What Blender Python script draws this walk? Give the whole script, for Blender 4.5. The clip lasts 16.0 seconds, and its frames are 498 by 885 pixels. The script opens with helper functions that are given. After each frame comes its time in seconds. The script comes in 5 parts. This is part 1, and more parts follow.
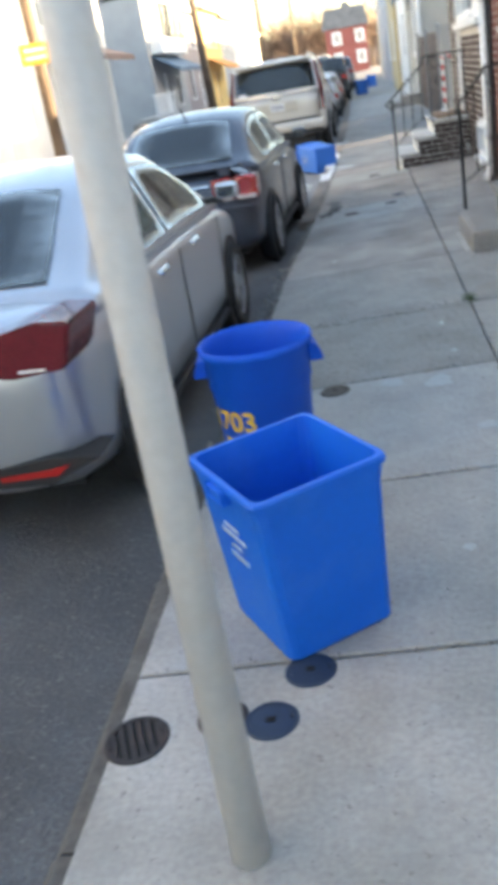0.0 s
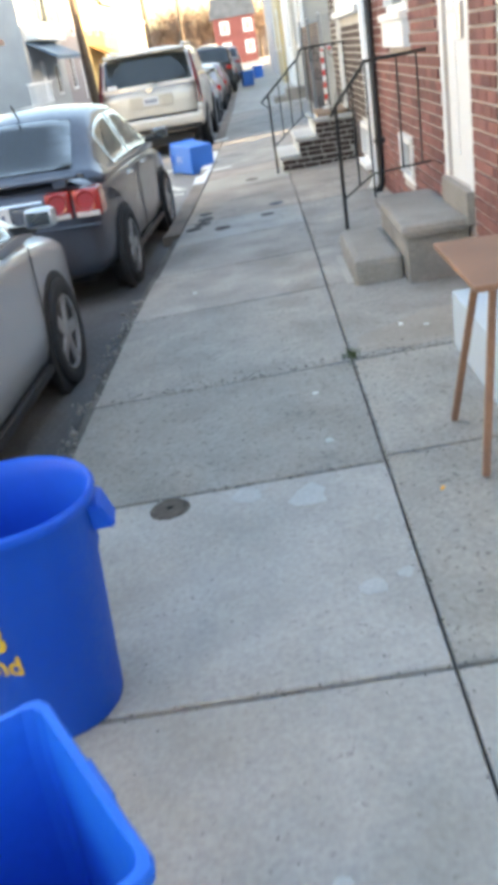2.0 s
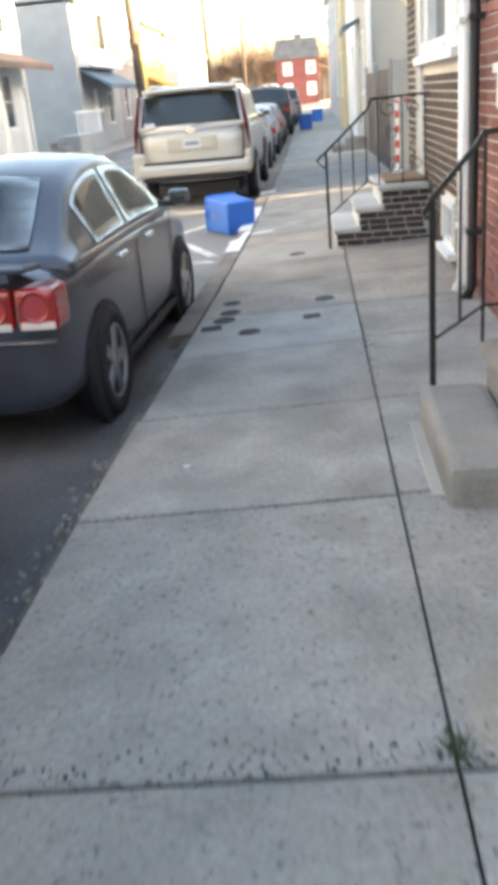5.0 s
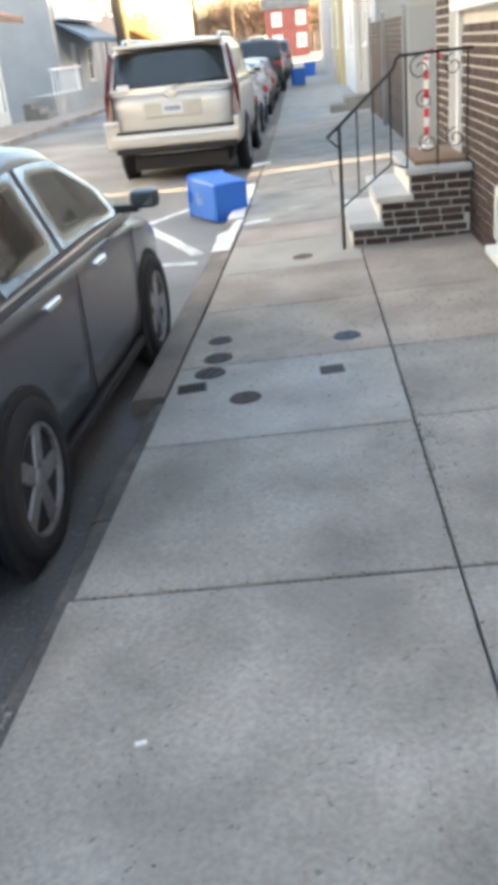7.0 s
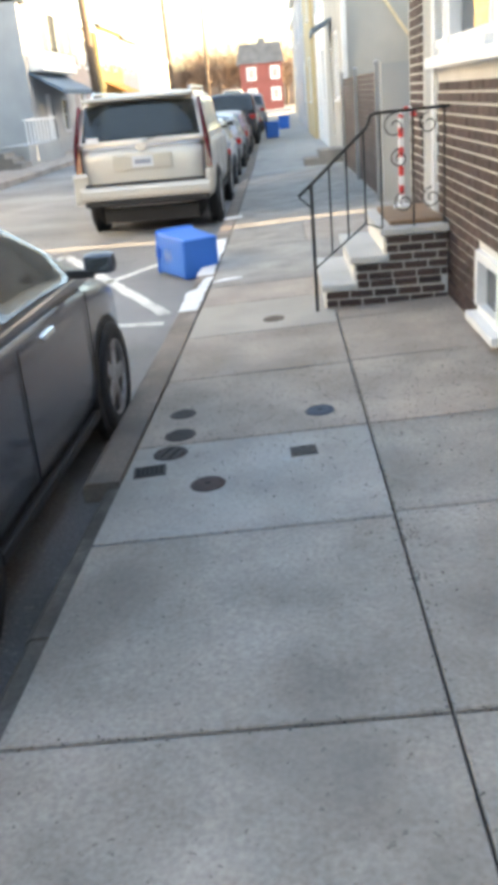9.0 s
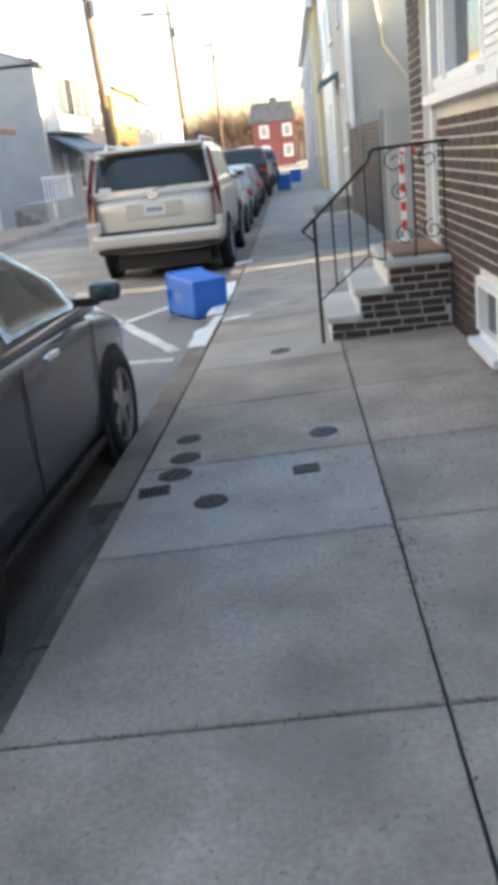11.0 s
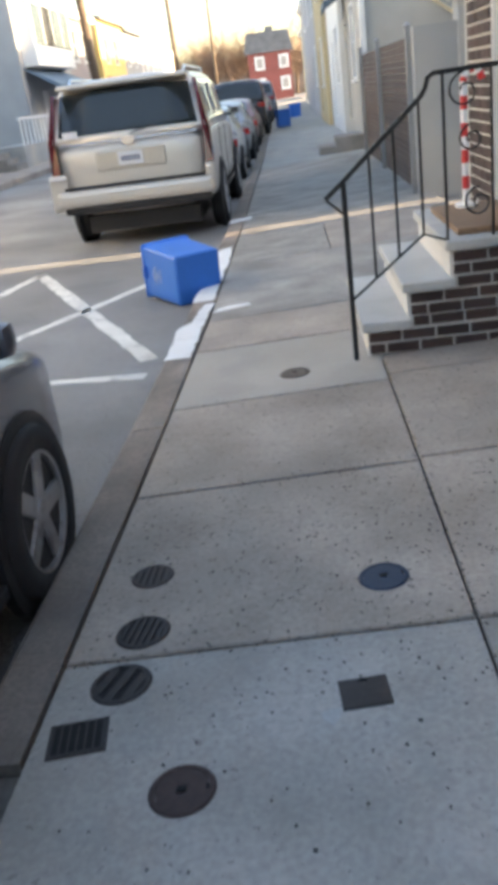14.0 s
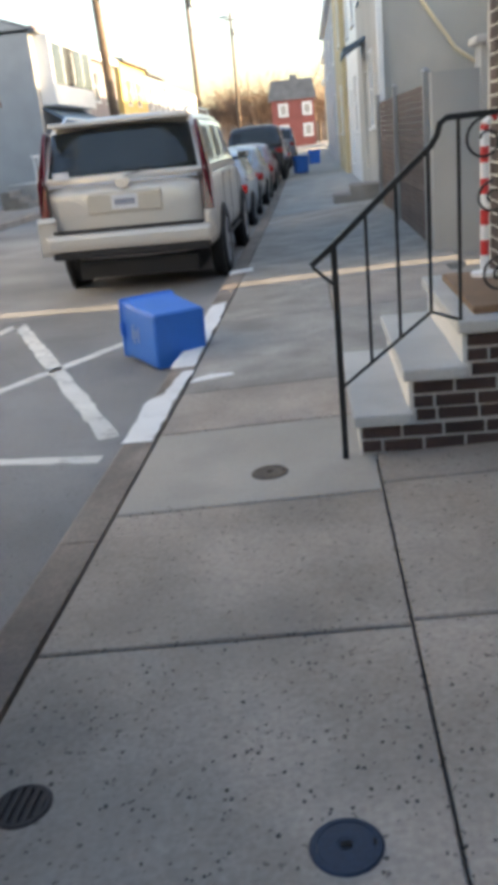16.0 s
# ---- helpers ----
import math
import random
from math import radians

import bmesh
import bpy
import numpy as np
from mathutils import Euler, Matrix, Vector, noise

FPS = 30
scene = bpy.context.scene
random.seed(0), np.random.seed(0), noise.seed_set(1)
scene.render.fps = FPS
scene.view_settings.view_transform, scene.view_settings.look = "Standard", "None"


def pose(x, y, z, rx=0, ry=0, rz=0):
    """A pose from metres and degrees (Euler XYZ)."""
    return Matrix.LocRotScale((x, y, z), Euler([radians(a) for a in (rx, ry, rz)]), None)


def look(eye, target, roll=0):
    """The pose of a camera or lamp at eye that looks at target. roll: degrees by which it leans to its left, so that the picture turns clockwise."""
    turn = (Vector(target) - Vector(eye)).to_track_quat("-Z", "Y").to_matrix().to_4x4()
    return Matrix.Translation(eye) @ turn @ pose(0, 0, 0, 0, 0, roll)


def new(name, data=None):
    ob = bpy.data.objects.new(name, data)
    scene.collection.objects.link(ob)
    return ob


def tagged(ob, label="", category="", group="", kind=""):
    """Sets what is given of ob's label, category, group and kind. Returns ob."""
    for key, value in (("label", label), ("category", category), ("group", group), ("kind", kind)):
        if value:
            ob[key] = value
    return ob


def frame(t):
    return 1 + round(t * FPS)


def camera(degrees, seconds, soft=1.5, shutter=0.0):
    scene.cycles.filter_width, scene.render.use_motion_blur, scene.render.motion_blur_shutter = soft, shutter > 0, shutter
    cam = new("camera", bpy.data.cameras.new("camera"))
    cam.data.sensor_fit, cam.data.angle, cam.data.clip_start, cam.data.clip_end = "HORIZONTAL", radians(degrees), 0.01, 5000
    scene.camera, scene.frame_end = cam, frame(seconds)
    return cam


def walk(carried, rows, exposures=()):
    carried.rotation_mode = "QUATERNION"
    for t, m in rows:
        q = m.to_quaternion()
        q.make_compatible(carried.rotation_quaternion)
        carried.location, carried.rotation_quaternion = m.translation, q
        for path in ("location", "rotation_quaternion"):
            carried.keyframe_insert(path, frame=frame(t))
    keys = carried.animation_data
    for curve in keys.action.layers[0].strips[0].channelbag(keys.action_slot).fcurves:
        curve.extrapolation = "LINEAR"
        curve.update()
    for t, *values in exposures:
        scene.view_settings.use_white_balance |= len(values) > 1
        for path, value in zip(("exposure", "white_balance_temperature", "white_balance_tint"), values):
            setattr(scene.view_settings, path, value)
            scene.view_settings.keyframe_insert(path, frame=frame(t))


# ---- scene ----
cam = camera(32.3, 16.0, soft=6.5, shutter=0.5)
# seconds, x, y, z, pitch, roll, yaw
PATH = [
    (0.0, -0.560, -3.358, 1.560, -22.63, -10.23, 10.61),
    (0.5, -0.502, -3.052, 1.525, -25.59, -11.69, 6.85),
    (1.0, -0.453, -2.672, 1.527, -25.70, -10.81, 4.39),
    (1.5, -0.336, -2.312, 1.549, -25.19, -9.97, 4.43),
    (2.0, -0.319, -1.957, 1.529, -24.32, -9.42, 3.81),
    (2.5, -0.267, -1.600, 1.502, -24.24, -9.64, 3.39),
    (3.0, -0.223, -1.222, 1.510, -26.15, -8.39, 4.64),
    (3.5, -0.286, -0.767, 1.511, -25.25, -5.65, 5.07),
    (4.0, -0.214, -0.430, 1.544, -22.70, -5.53, 5.27),
    (4.2, -0.210, -0.298, 1.534, -21.83, -5.00, 5.16),
    (6.5, -0.451, 2.410, 1.616, -23.04, -6.10, 6.66),
    (7.0, -0.419, 2.593, 1.596, -24.57, -5.94, 5.44),
    (7.5, -0.360, 2.633, 1.597, -24.47, -5.86, 4.49),
    (8.0, -0.407, 2.731, 1.609, -23.58, -5.59, 3.93),
    (8.5, -0.359, 2.860, 1.584, -21.92, -5.62, 4.11),
    (9.0, -0.382, 3.063, 1.613, -21.77, -5.15, 3.38),
    (9.5, -0.389, 2.991, 1.499, -19.38, -5.19, 3.82),
    (9.7, -0.312, 2.757, 1.366, -16.32, -4.67, 3.94),
    (12.0, -0.313, 3.493, 1.546, -19.55, -7.57, 4.64),
    (12.5, -0.397, 3.849, 1.483, -19.30, -6.71, 4.17),
    (13.0, -0.309, 4.188, 1.504, -19.94, -7.82, 4.82),
    (13.5, -0.350, 4.847, 1.478, -21.99, -7.61, 4.76),
    (14.0, -0.404, 5.146, 1.463, -22.09, -7.63, 4.94),
    (14.5, -0.334, 5.438, 1.437, -21.59, -7.52, 5.35),
    (15.0, -0.336, 5.753, 1.446, -21.07, -5.94, 5.23),
    (15.5, -0.357, 6.003, 1.427, -20.62, -5.11, 4.52),
    (16.0, -0.223, 6.082, 1.425, -19.37, -5.73, 5.49),
]
walk(cam, [(t, pose(x, y, z, 90 + p, 0, w) @ pose(0, 0, 0, 0, 0, r)) for t, x, y, z, p, r, w in PATH],
     [(0, 2.8, 6900, 9), (1, 3.1, 7050, 9), (2, 3.2, 7300, 9), (3.5, 3.35, 7550, 10), (4, 3.2, 7600, 11), (6.5, 3.05, 7550, 11), (7.5, 3.25, 7550, 10), (8.5, 2.95, 7400, 10), (9, 3.05, 7400, 10), (9.5, 3.0, 7200, 10), (12, 2.3, 6950, 11), (13.5, 2.5, 7000, 12), (14.5, 2.35, 7000, 12), (15, 1.95, 7000, 12), (15.5, 1.95, 7000, 12), (16, 2.15, 7000, 12)])

# ---- light: low warm sun over the houses, clear pale sky ----
world = bpy.data.worlds.new("world")
scene.world = world
world.use_nodes = True
wn = world.node_tree
sky = wn.nodes.new("ShaderNodeTexSky")
sky.sky_type, sky.sun_disc = "NISHITA", False
sky.sun_elevation, sky.sun_rotation = radians(13), radians(90)
sky.air_density, sky.dust_density = 1.0, 2.5
wn.nodes["Background"].inputs[1].default_value = 0.15
wn.links.new(sky.outputs[0], wn.nodes["Background"].inputs[0])
sun_data = bpy.data.lights.new("sun", "SUN")
sun_data.energy, sun_data.angle, sun_data.color = 4.5, radians(0.5), (1.0, 0.78, 0.5)
sun = new("sun", sun_data)
az, el = radians(90), radians(13)
SUN = Vector((math.sin(az) * math.cos(el), math.cos(az) * math.cos(el), math.sin(el)))
sun.matrix_world = look(SUN * 60, (0, 0, 0))

# ---- materials ----
MATS = {}


def mat(name, base, rough=0.7, metal=0.0, vary=0.15, scale=8.0, fine=90.0, bump=0.15, rand=0.0, coat=0.0, stain=None, speck=None, dist=0.004, spec=0.5):
    """Principled surface with two scales of variation, fine relief, and an optional stain colour."""
    if name in MATS:
        return MATS[name]
    m = bpy.data.materials.new(name)
    MATS[name] = m
    m.use_nodes = True
    t = m.node_tree
    b = t.nodes["Principled BSDF"]
    b.inputs["Roughness"].default_value, b.inputs["Metallic"].default_value = rough, metal
    b.inputs["Coat Weight"].default_value = coat
    b.inputs["Specular IOR Level"].default_value = spec
    co = t.nodes.new("ShaderNodeNewGeometry")

    def noise_at(s, detail=5.0):
        n = t.nodes.new("ShaderNodeTexNoise")
        n.inputs["Scale"].default_value, n.inputs["Detail"].default_value = s, detail
        t.links.new(co.outputs["Position"], n.inputs["Vector"])
        return n

    def mapped(out, a, c, lo, hi):
        r = t.nodes.new("ShaderNodeMapRange")
        for k, v in zip(("From Min", "From Max", "To Min", "To Max"), (a, c, lo, hi)):
            r.inputs[k].default_value = v
        t.links.new(out, r.inputs["Value"])
        return r.outputs["Result"]

    big, small = noise_at(scale * 0.16), noise_at(fine)
    v1 = mapped(big.outputs["Fac"], 0.3, 0.7, 1 - vary, 1 + vary)
    v2 = mapped(small.outputs["Fac"], 0.3, 0.7, 1 - vary * 0.7, 1 + vary * 0.7)
    mul = t.nodes.new("ShaderNodeMath")
    mul.operation = "MULTIPLY"
    t.links.new(v1, mul.inputs[0])
    t.links.new(v2, mul.inputs[1])
    value = mul.outputs[0]
    if rand:
        info = t.nodes.new("ShaderNodeObjectInfo")
        both = t.nodes.new("ShaderNodeMath")
        both.operation = "ADD"
        t.links.new(info.outputs["Random"], both.inputs[0])
        t.links.new(co.outputs["Random Per Island"], both.inputs[1])
        frac = t.nodes.new("ShaderNodeMath")
        frac.operation = "FRACT"
        t.links.new(both.outputs[0], frac.inputs[0])
        v3 = mapped(frac.outputs[0], 0, 1, 1 - rand, 1 + rand)
        m2 = t.nodes.new("ShaderNodeMath")
        m2.operation = "MULTIPLY"
        t.links.new(value, m2.inputs[0])
        t.links.new(v3, m2.inputs[1])
        value = m2.outputs[0]
    col = t.nodes.new("ShaderNodeVectorMath")
    col.operation = "SCALE"
    col.inputs[0].default_value = base
    t.links.new(value, col.inputs["Scale"])
    colour = col.outputs[0]
    if stain:
        sc, amount, tint = stain
        n = noise_at(sc, 8.0)
        f = mapped(n.outputs["Fac"], 0.52, 0.66, 0.0, amount)
        mix = t.nodes.new("ShaderNodeMix")
        mix.data_type = "RGBA"
        t.links.new(f, mix.inputs["Factor"])
        t.links.new(colour, mix.inputs["A"])
        mix.inputs["B"].default_value = (*tint, 1)
        colour = mix.outputs["Result"]
    if speck:
        sc, low, tint = speck
        n = noise_at(sc, 2.5)
        f = mapped(n.outputs["Fac"], low, low + 0.05, 0.0, 0.75)
        mix = t.nodes.new("ShaderNodeMix")
        mix.data_type = "RGBA"
        t.links.new(f, mix.inputs["Factor"])
        t.links.new(colour, mix.inputs["A"])
        mix.inputs["B"].default_value = (*tint, 1)
        colour = mix.outputs["Result"]
    t.links.new(colour, b.inputs["Base Color"])
    t.links.new(mapped(small.outputs["Fac"], 0.2, 0.8, max(rough - 0.08, 0.02), min(rough + 0.1, 1)), b.inputs["Roughness"])
    if bump:
        bp = t.nodes.new("ShaderNodeBump")
        bp.inputs["Strength"].default_value, bp.inputs["Distance"].default_value = bump, dist
        t.links.new(small.outputs["Fac"], bp.inputs["Height"])
        t.links.new(bp.outputs["Normal"], b.inputs["Normal"])
    return m


def emitting(name, colour, power):
    m = bpy.data.materials.new(name)
    m.use_nodes = True
    b = m.node_tree.nodes["Principled BSDF"]
    b.inputs["Base Color"].default_value = (*colour, 1)
    b.inputs["Emission Color"].default_value, b.inputs["Emission Strength"].default_value = (*colour, 1), power
    return m


CONC = mat("concrete", (0.345, 0.335, 0.318), 0.9, vary=0.2, scale=12, fine=55, bump=0.35, rand=0.05, stain=(1.7, 0.4, (0.22, 0.21, 0.2)), speck=(45, 0.66, (0.2, 0.192, 0.182)))
CONC_OLD = mat("old_concrete", (0.29, 0.275, 0.255), 0.92, vary=0.26, scale=12, fine=50, bump=0.5, rand=0.06, stain=(1.9, 0.6, (0.18, 0.17, 0.16)), speck=(38, 0.62, (0.12, 0.117, 0.113)))
CONC_TAN = mat("tan_concrete", (0.335, 0.292, 0.258), 0.9, vary=0.22, scale=13, fine=55, bump=0.4, rand=0.05, stain=(1.6, 0.42, (0.24, 0.215, 0.195)), speck=(42, 0.655, (0.08, 0.073, 0.068)))
CONC_PALE = mat("pale_concrete", (0.37, 0.345, 0.31), 0.88, vary=0.12, scale=6, fine=80, bump=0.25, rand=0.04, stain=(3.0, 0.3, (0.28, 0.26, 0.24)))
CONC_BROWN = mat("stained_concrete", (0.3, 0.283, 0.262), 0.92, vary=0.26, scale=14, fine=55, bump=0.45, rand=0.06, stain=(1.4, 0.5, (0.19, 0.178, 0.165)), speck=(40, 0.66, (0.14, 0.134, 0.127)))
KERB = mat("kerb_stone", (0.2, 0.172, 0.152), 0.92, vary=0.3, scale=12, fine=60, bump=0.6, rand=0.12, stain=(3.0, 0.5, (0.12, 0.11, 0.105)))
KERB_DARK = mat("dirty_kerb", (0.115, 0.108, 0.1), 0.92, vary=0.35, scale=14, fine=45, bump=0.8, stain=(4, 0.6, (0.055, 0.053, 0.05)))
ASPH_DARK = mat("dark_asphalt", (0.095, 0.1, 0.108), 0.92, vary=0.4, scale=5, fine=60, bump=1.0, dist=0.012, stain=(1.5, 0.5, (0.05, 0.052, 0.055)), speck=(46, 0.62, (0.16, 0.162, 0.165)))
ASPH = mat("asphalt", (0.24, 0.243, 0.25), 0.92, vary=0.3, scale=3, fine=170, bump=0.9, dist=0.008, stain=(1.2, 0.5, (0.17, 0.173, 0.18)), speck=(70, 0.62, (0.06, 0.06, 0.065)))
SEAM = mat("joint_dirt", (0.05, 0.05, 0.048), 0.95, vary=0.3, bump=0.3)
ROADWHITE = mat("road_paint", (0.62, 0.62, 0.6), 0.8, vary=0.15, scale=14, fine=60, stain=(9, 0.6, (0.25, 0.25, 0.25)))
KERBWHITE = mat("kerb_paint", (0.72, 0.73, 0.74), 0.7, vary=0.08, scale=14, stain=(8, 0.25, (0.4, 0.4, 0.4)))
YELLOWLINE = mat("yellow_paint", (0.75, 0.52, 0.2), 0.8, vary=0.15, scale=14, stain=(9, 0.4, (0.4, 0.33, 0.2)))
IRON = mat("black_iron", (0.012, 0.012, 0.013), 0.45, 0.3, bump=0.1)
CASTIRON = mat("cast_iron", (0.045, 0.04, 0.042), 0.65, 0.4, vary=0.35, fine=60, bump=0.4, stain=(12, 0.4, (0.09, 0.055, 0.045)))
RUSTIRON = mat("worn_rusty_iron", (0.13, 0.105, 0.085), 0.8, 0.2, vary=0.4, fine=50, bump=0.5, stain=(18, 0.6, (0.07, 0.055, 0.048)))
RUSTDARK = mat("dark_rusty_iron", (0.06, 0.04, 0.038), 0.75, 0.2, vary=0.35, fine=50, bump=0.5)
PITBLACK = mat("pit_black", (0.01, 0.01, 0.01), 0.95, bump=0)
BLUECAP = mat("blue_iron", (0.018, 0.035, 0.07), 0.6, 0.2, vary=0.3, bump=0.3)
BLUE = mat("blue_plastic", (0.0, 0.12, 0.62), 0.5, spec=0.3, vary=0.06, scale=12, fine=50, bump=0.04, stain=(7, 0.08, (0.1, 0.25, 0.65)))
BLUE_R = mat("blue_round_plastic", (0.0, 0.085, 0.56), 0.5, spec=0.3, vary=0.06, scale=12, fine=50, bump=0.04)
BLUE_L = mat("faded_blue_plastic", (0.02, 0.16, 0.6), 0.5, vary=0.08, scale=12, fine=50, bump=0.05)
YELLOWPAINT = mat("yellow_marker", (0.8, 0.5, 0.05), 0.6, vary=0.2, fine=60)
DECAL = mat("worn_white_decal", (0.35, 0.45, 0.65), 0.6, vary=0.3, fine=60)
POLEWHITE = mat("pole_paint", (0.5, 0.5, 0.49), 0.5, vary=0.08, scale=10, fine=40, bump=0.1, stain=(9, 0.2, (0.35, 0.35, 0.34)))
MORTAR = mat("mortar", (0.62, 0.61, 0.59), 0.95, vary=0.12, fine=120, bump=0.4)
BRICKD = mat("dark_brick", (0.05, 0.03, 0.027), 0.75, vary=0.3, scale=20, fine=90, bump=0.4, rand=0.35)
BRICKR = mat("red_brick", (0.2, 0.082, 0.072), 0.85, vary=0.25, scale=16, fine=90, bump=0.4, rand=0.25)
MORTAR_R = mat("red_mortar", (0.45, 0.41, 0.39), 0.95, vary=0.12, fine=120, bump=0.4)
STONE = mat("step_stone", (0.47, 0.47, 0.46), 0.75, vary=0.12, scale=9, fine=80, bump=0.25, stain=(4, 0.3, (0.32, 0.31, 0.3)))
STONE_G = mat("grey_step_concrete", (0.25, 0.232, 0.215), 0.88, vary=0.22, scale=9, fine=60, bump=0.4, stain=(3.5, 0.5, (0.16, 0.15, 0.145)))
WHITEP = mat("white_paint", (0.74, 0.75, 0.76), 0.45, vary=0.05, fine=40, bump=0.05, stain=(5, 0.1, (0.55, 0.55, 0.55)))
SIDING = mat("white_siding", (0.66, 0.7, 0.74), 0.5, vary=0.05, fine=40, bump=0.05)
PALEBLOCK = mat("pale_blue_paint", (0.45, 0.53, 0.6), 0.6, vary=0.1, fine=60, bump=0.15)
STUCCO = mat("stucco", (0.42, 0.41, 0.38), 0.9, vary=0.1, scale=4, fine=120, bump=0.4, stain=(0.9, 0.4, (0.33, 0.32, 0.3)))
GREYWALL = mat("grey_render", (0.36, 0.37, 0.37), 0.9, vary=0.1, scale=4, fine=120, bump=0.3, stain=(1.2, 0.3, (0.27, 0.27, 0.27)))
FENCE = mat("brown_fence", (0.09, 0.065, 0.055), 0.75, vary=0.2, scale=12, bump=0.2, rand=0.15)
TIMBER = mat("brown_wood", (0.23, 0.12, 0.075), 0.55, vary=0.2, scale=14, fine=50, bump=0.15)
BOARD = mat("worn_board", (0.24, 0.15, 0.09), 0.8, vary=0.25, scale=14, fine=60, bump=0.3)
POLEWOOD = mat("utility_wood", (0.13, 0.095, 0.07), 0.9, vary=0.3, scale=10, fine=50, bump=0.4)
GREYMETAL = mat("grey_metal", (0.3, 0.31, 0.32), 0.5, 0.6, bump=0.05)
AWNBLUE = mat("blue_awning", (0.09, 0.14, 0.2), 0.6, vary=0.08)
AWNBROWN = mat("brown_awning", (0.2, 0.13, 0.1), 0.7, vary=0.08)
AWNORANGE = mat("orange_awning", (0.6, 0.27, 0.06), 0.7, vary=0.08)
SLATE = mat("slate_roof", (0.15, 0.16, 0.18), 0.8, vary=0.2, scale=8)
TYRE = mat("tyre_rubber", (0.018, 0.018, 0.02), 0.85, vary=0.2, bump=0.2)
RIM = mat("alloy", (0.36, 0.37, 0.39), 0.42, 0.8, vary=0.1, bump=0.02, stain=(14, 0.5, (0.12, 0.11, 0.1)))
DARKTRIM = mat("black_trim", (0.015, 0.015, 0.017), 0.6, bump=0.05)
CHROME = mat("chrome", (0.75, 0.75, 0.76), 0.12, 1.0, vary=0.02, bump=0)
REDLAMP = mat("red_lamp", (0.35, 0.015, 0.012), 0.15, vary=0.15, fine=30, bump=0.1, coat=0.6)
DARKREDLAMP = mat("dark_red_lamp", (0.12, 0.008, 0.014), 0.12, vary=0.2, fine=30, bump=0.1, coat=0.8)
PALELAMP = mat("clear_lamp", (0.6, 0.55, 0.53), 0.15, vary=0.1, fine=30, bump=0.05, coat=0.6)
PLATE = mat("number_plate", (0.6, 0.62, 0.66), 0.4, vary=0.05)
PLATEINK = mat("plate_ink", (0.1, 0.12, 0.2), 0.5)
REDTAPE = mat("red_plastic", (0.55, 0.03, 0.03), 0.35, bump=0.02)
SIGNORANGE = mat("orange_sign", (0.85, 0.36, 0.03), 0.5, vary=0.05)
LEAFDRY = mat("bare_twigs", (0.22, 0.15, 0.11), 0.9, vary=0.3, fine=20)
CURTAIN = mat("curtain", (0.4, 0.38, 0.36), 0.9, vary=0.1)


def glass(name, tint, rough=0.03):
    m = mat(name, tint, rough, vary=0.03, bump=0, coat=0.0)
    return m


CARGLASS = mat("car_glass", (0.03, 0.04, 0.045), 0.04, vary=0.03, bump=0, coat=1.0, spec=0.9)
PANE = glass("window_pane", (0.035, 0.045, 0.055))


def paint(name, base, metal=0.5, rough=0.3):
    return mat(name, base, rough, metal, vary=0.03, scale=4, fine=400, bump=0.0, coat=0.5, stain=(3, 0.12, tuple(c * 0.8 for c in base)))


# ---- mesh helpers ----
def put(name, bm, material, smooth=False):
    me = bpy.data.meshes.new(name)
    bmesh.ops.recalc_face_normals(bm, faces=bm.faces)
    bm.to_mesh(me)
    bm.free()
    me.materials.append(material)
    if smooth:
        me.polygons.foreach_set("use_smooth", [True] * len(me.polygons))
    return me


def part(name, bm, material, parent, label="", smooth=False):
    ob = new(name, put(name, bm, material, smooth))
    ob.parent = parent
    return tagged(ob, label)


def thing(name, at, label, category, group="", kind="", yaw=0):
    ob = new(name)
    ob.matrix_world = pose(*at, 0, 0, yaw)
    return tagged(ob, label, category, group, kind)


def single(name, bm, material, label, category, group="", kind="", smooth=False):
    return tagged(new(name, put(name, bm, material, smooth)), label, category, group, kind)


def block(bm, x0, x1, y0, y1, z0, z1, bevel=0.0):
    r = bmesh.ops.create_cube(bm, size=1)
    for v in r["verts"]:
        v.co = Vector(((x0 + x1) / 2 + v.co.x * (x1 - x0), (y0 + y1) / 2 + v.co.y * (y1 - y0), (z0 + z1) / 2 + v.co.z * (z1 - z0)))
    if bevel:
        es = list({e for v in r["verts"] for e in v.link_edges})
        bmesh.ops.bevel(bm, geom=es, offset=bevel, segments=2, affect="EDGES", profile=0.6)
    return bm


def cube(x0, x1, y0, y1, z0, z1, bevel=0.0):
    return block(bmesh.new(), x0, x1, y0, y1, z0, z1, bevel)


def tube(points, radius, sides=8, bm=None, square=False):
    """A rod along points; square gives bar stock."""
    bm = bm or bmesh.new()
    pts = [Vector(p) for p in points]
    rings = []
    n = 4 if square else sides
    up0 = None
    for i, p in enumerate(pts):
        d = (pts[min(i + 1, len(pts) - 1)] - pts[max(i - 1, 0)]).normalized()
        ref = Vector((0, 1, 0)) if abs(d.y) < 0.9 else Vector((1, 0, 0))
        a = d.cross(ref).normalized()
        b = d.cross(a).normalized()
        rad = radius[i] if isinstance(radius, (list, tuple)) else radius
        rings.append([bm.verts.new(p + rad * (math.cos(t) * a + math.sin(t) * b)) for t in [math.tau * (k + 0.5) / n for k in range(n)]])
    for r0, r1 in zip(rings, rings[1:]):
        for k in range(n):
            bm.faces.new((r0[k], r0[(k + 1) % n], r1[(k + 1) % n], r1[k]))
    bm.faces.new(rings[0])
    bm.faces.new(rings[-1][::-1])
    return bm


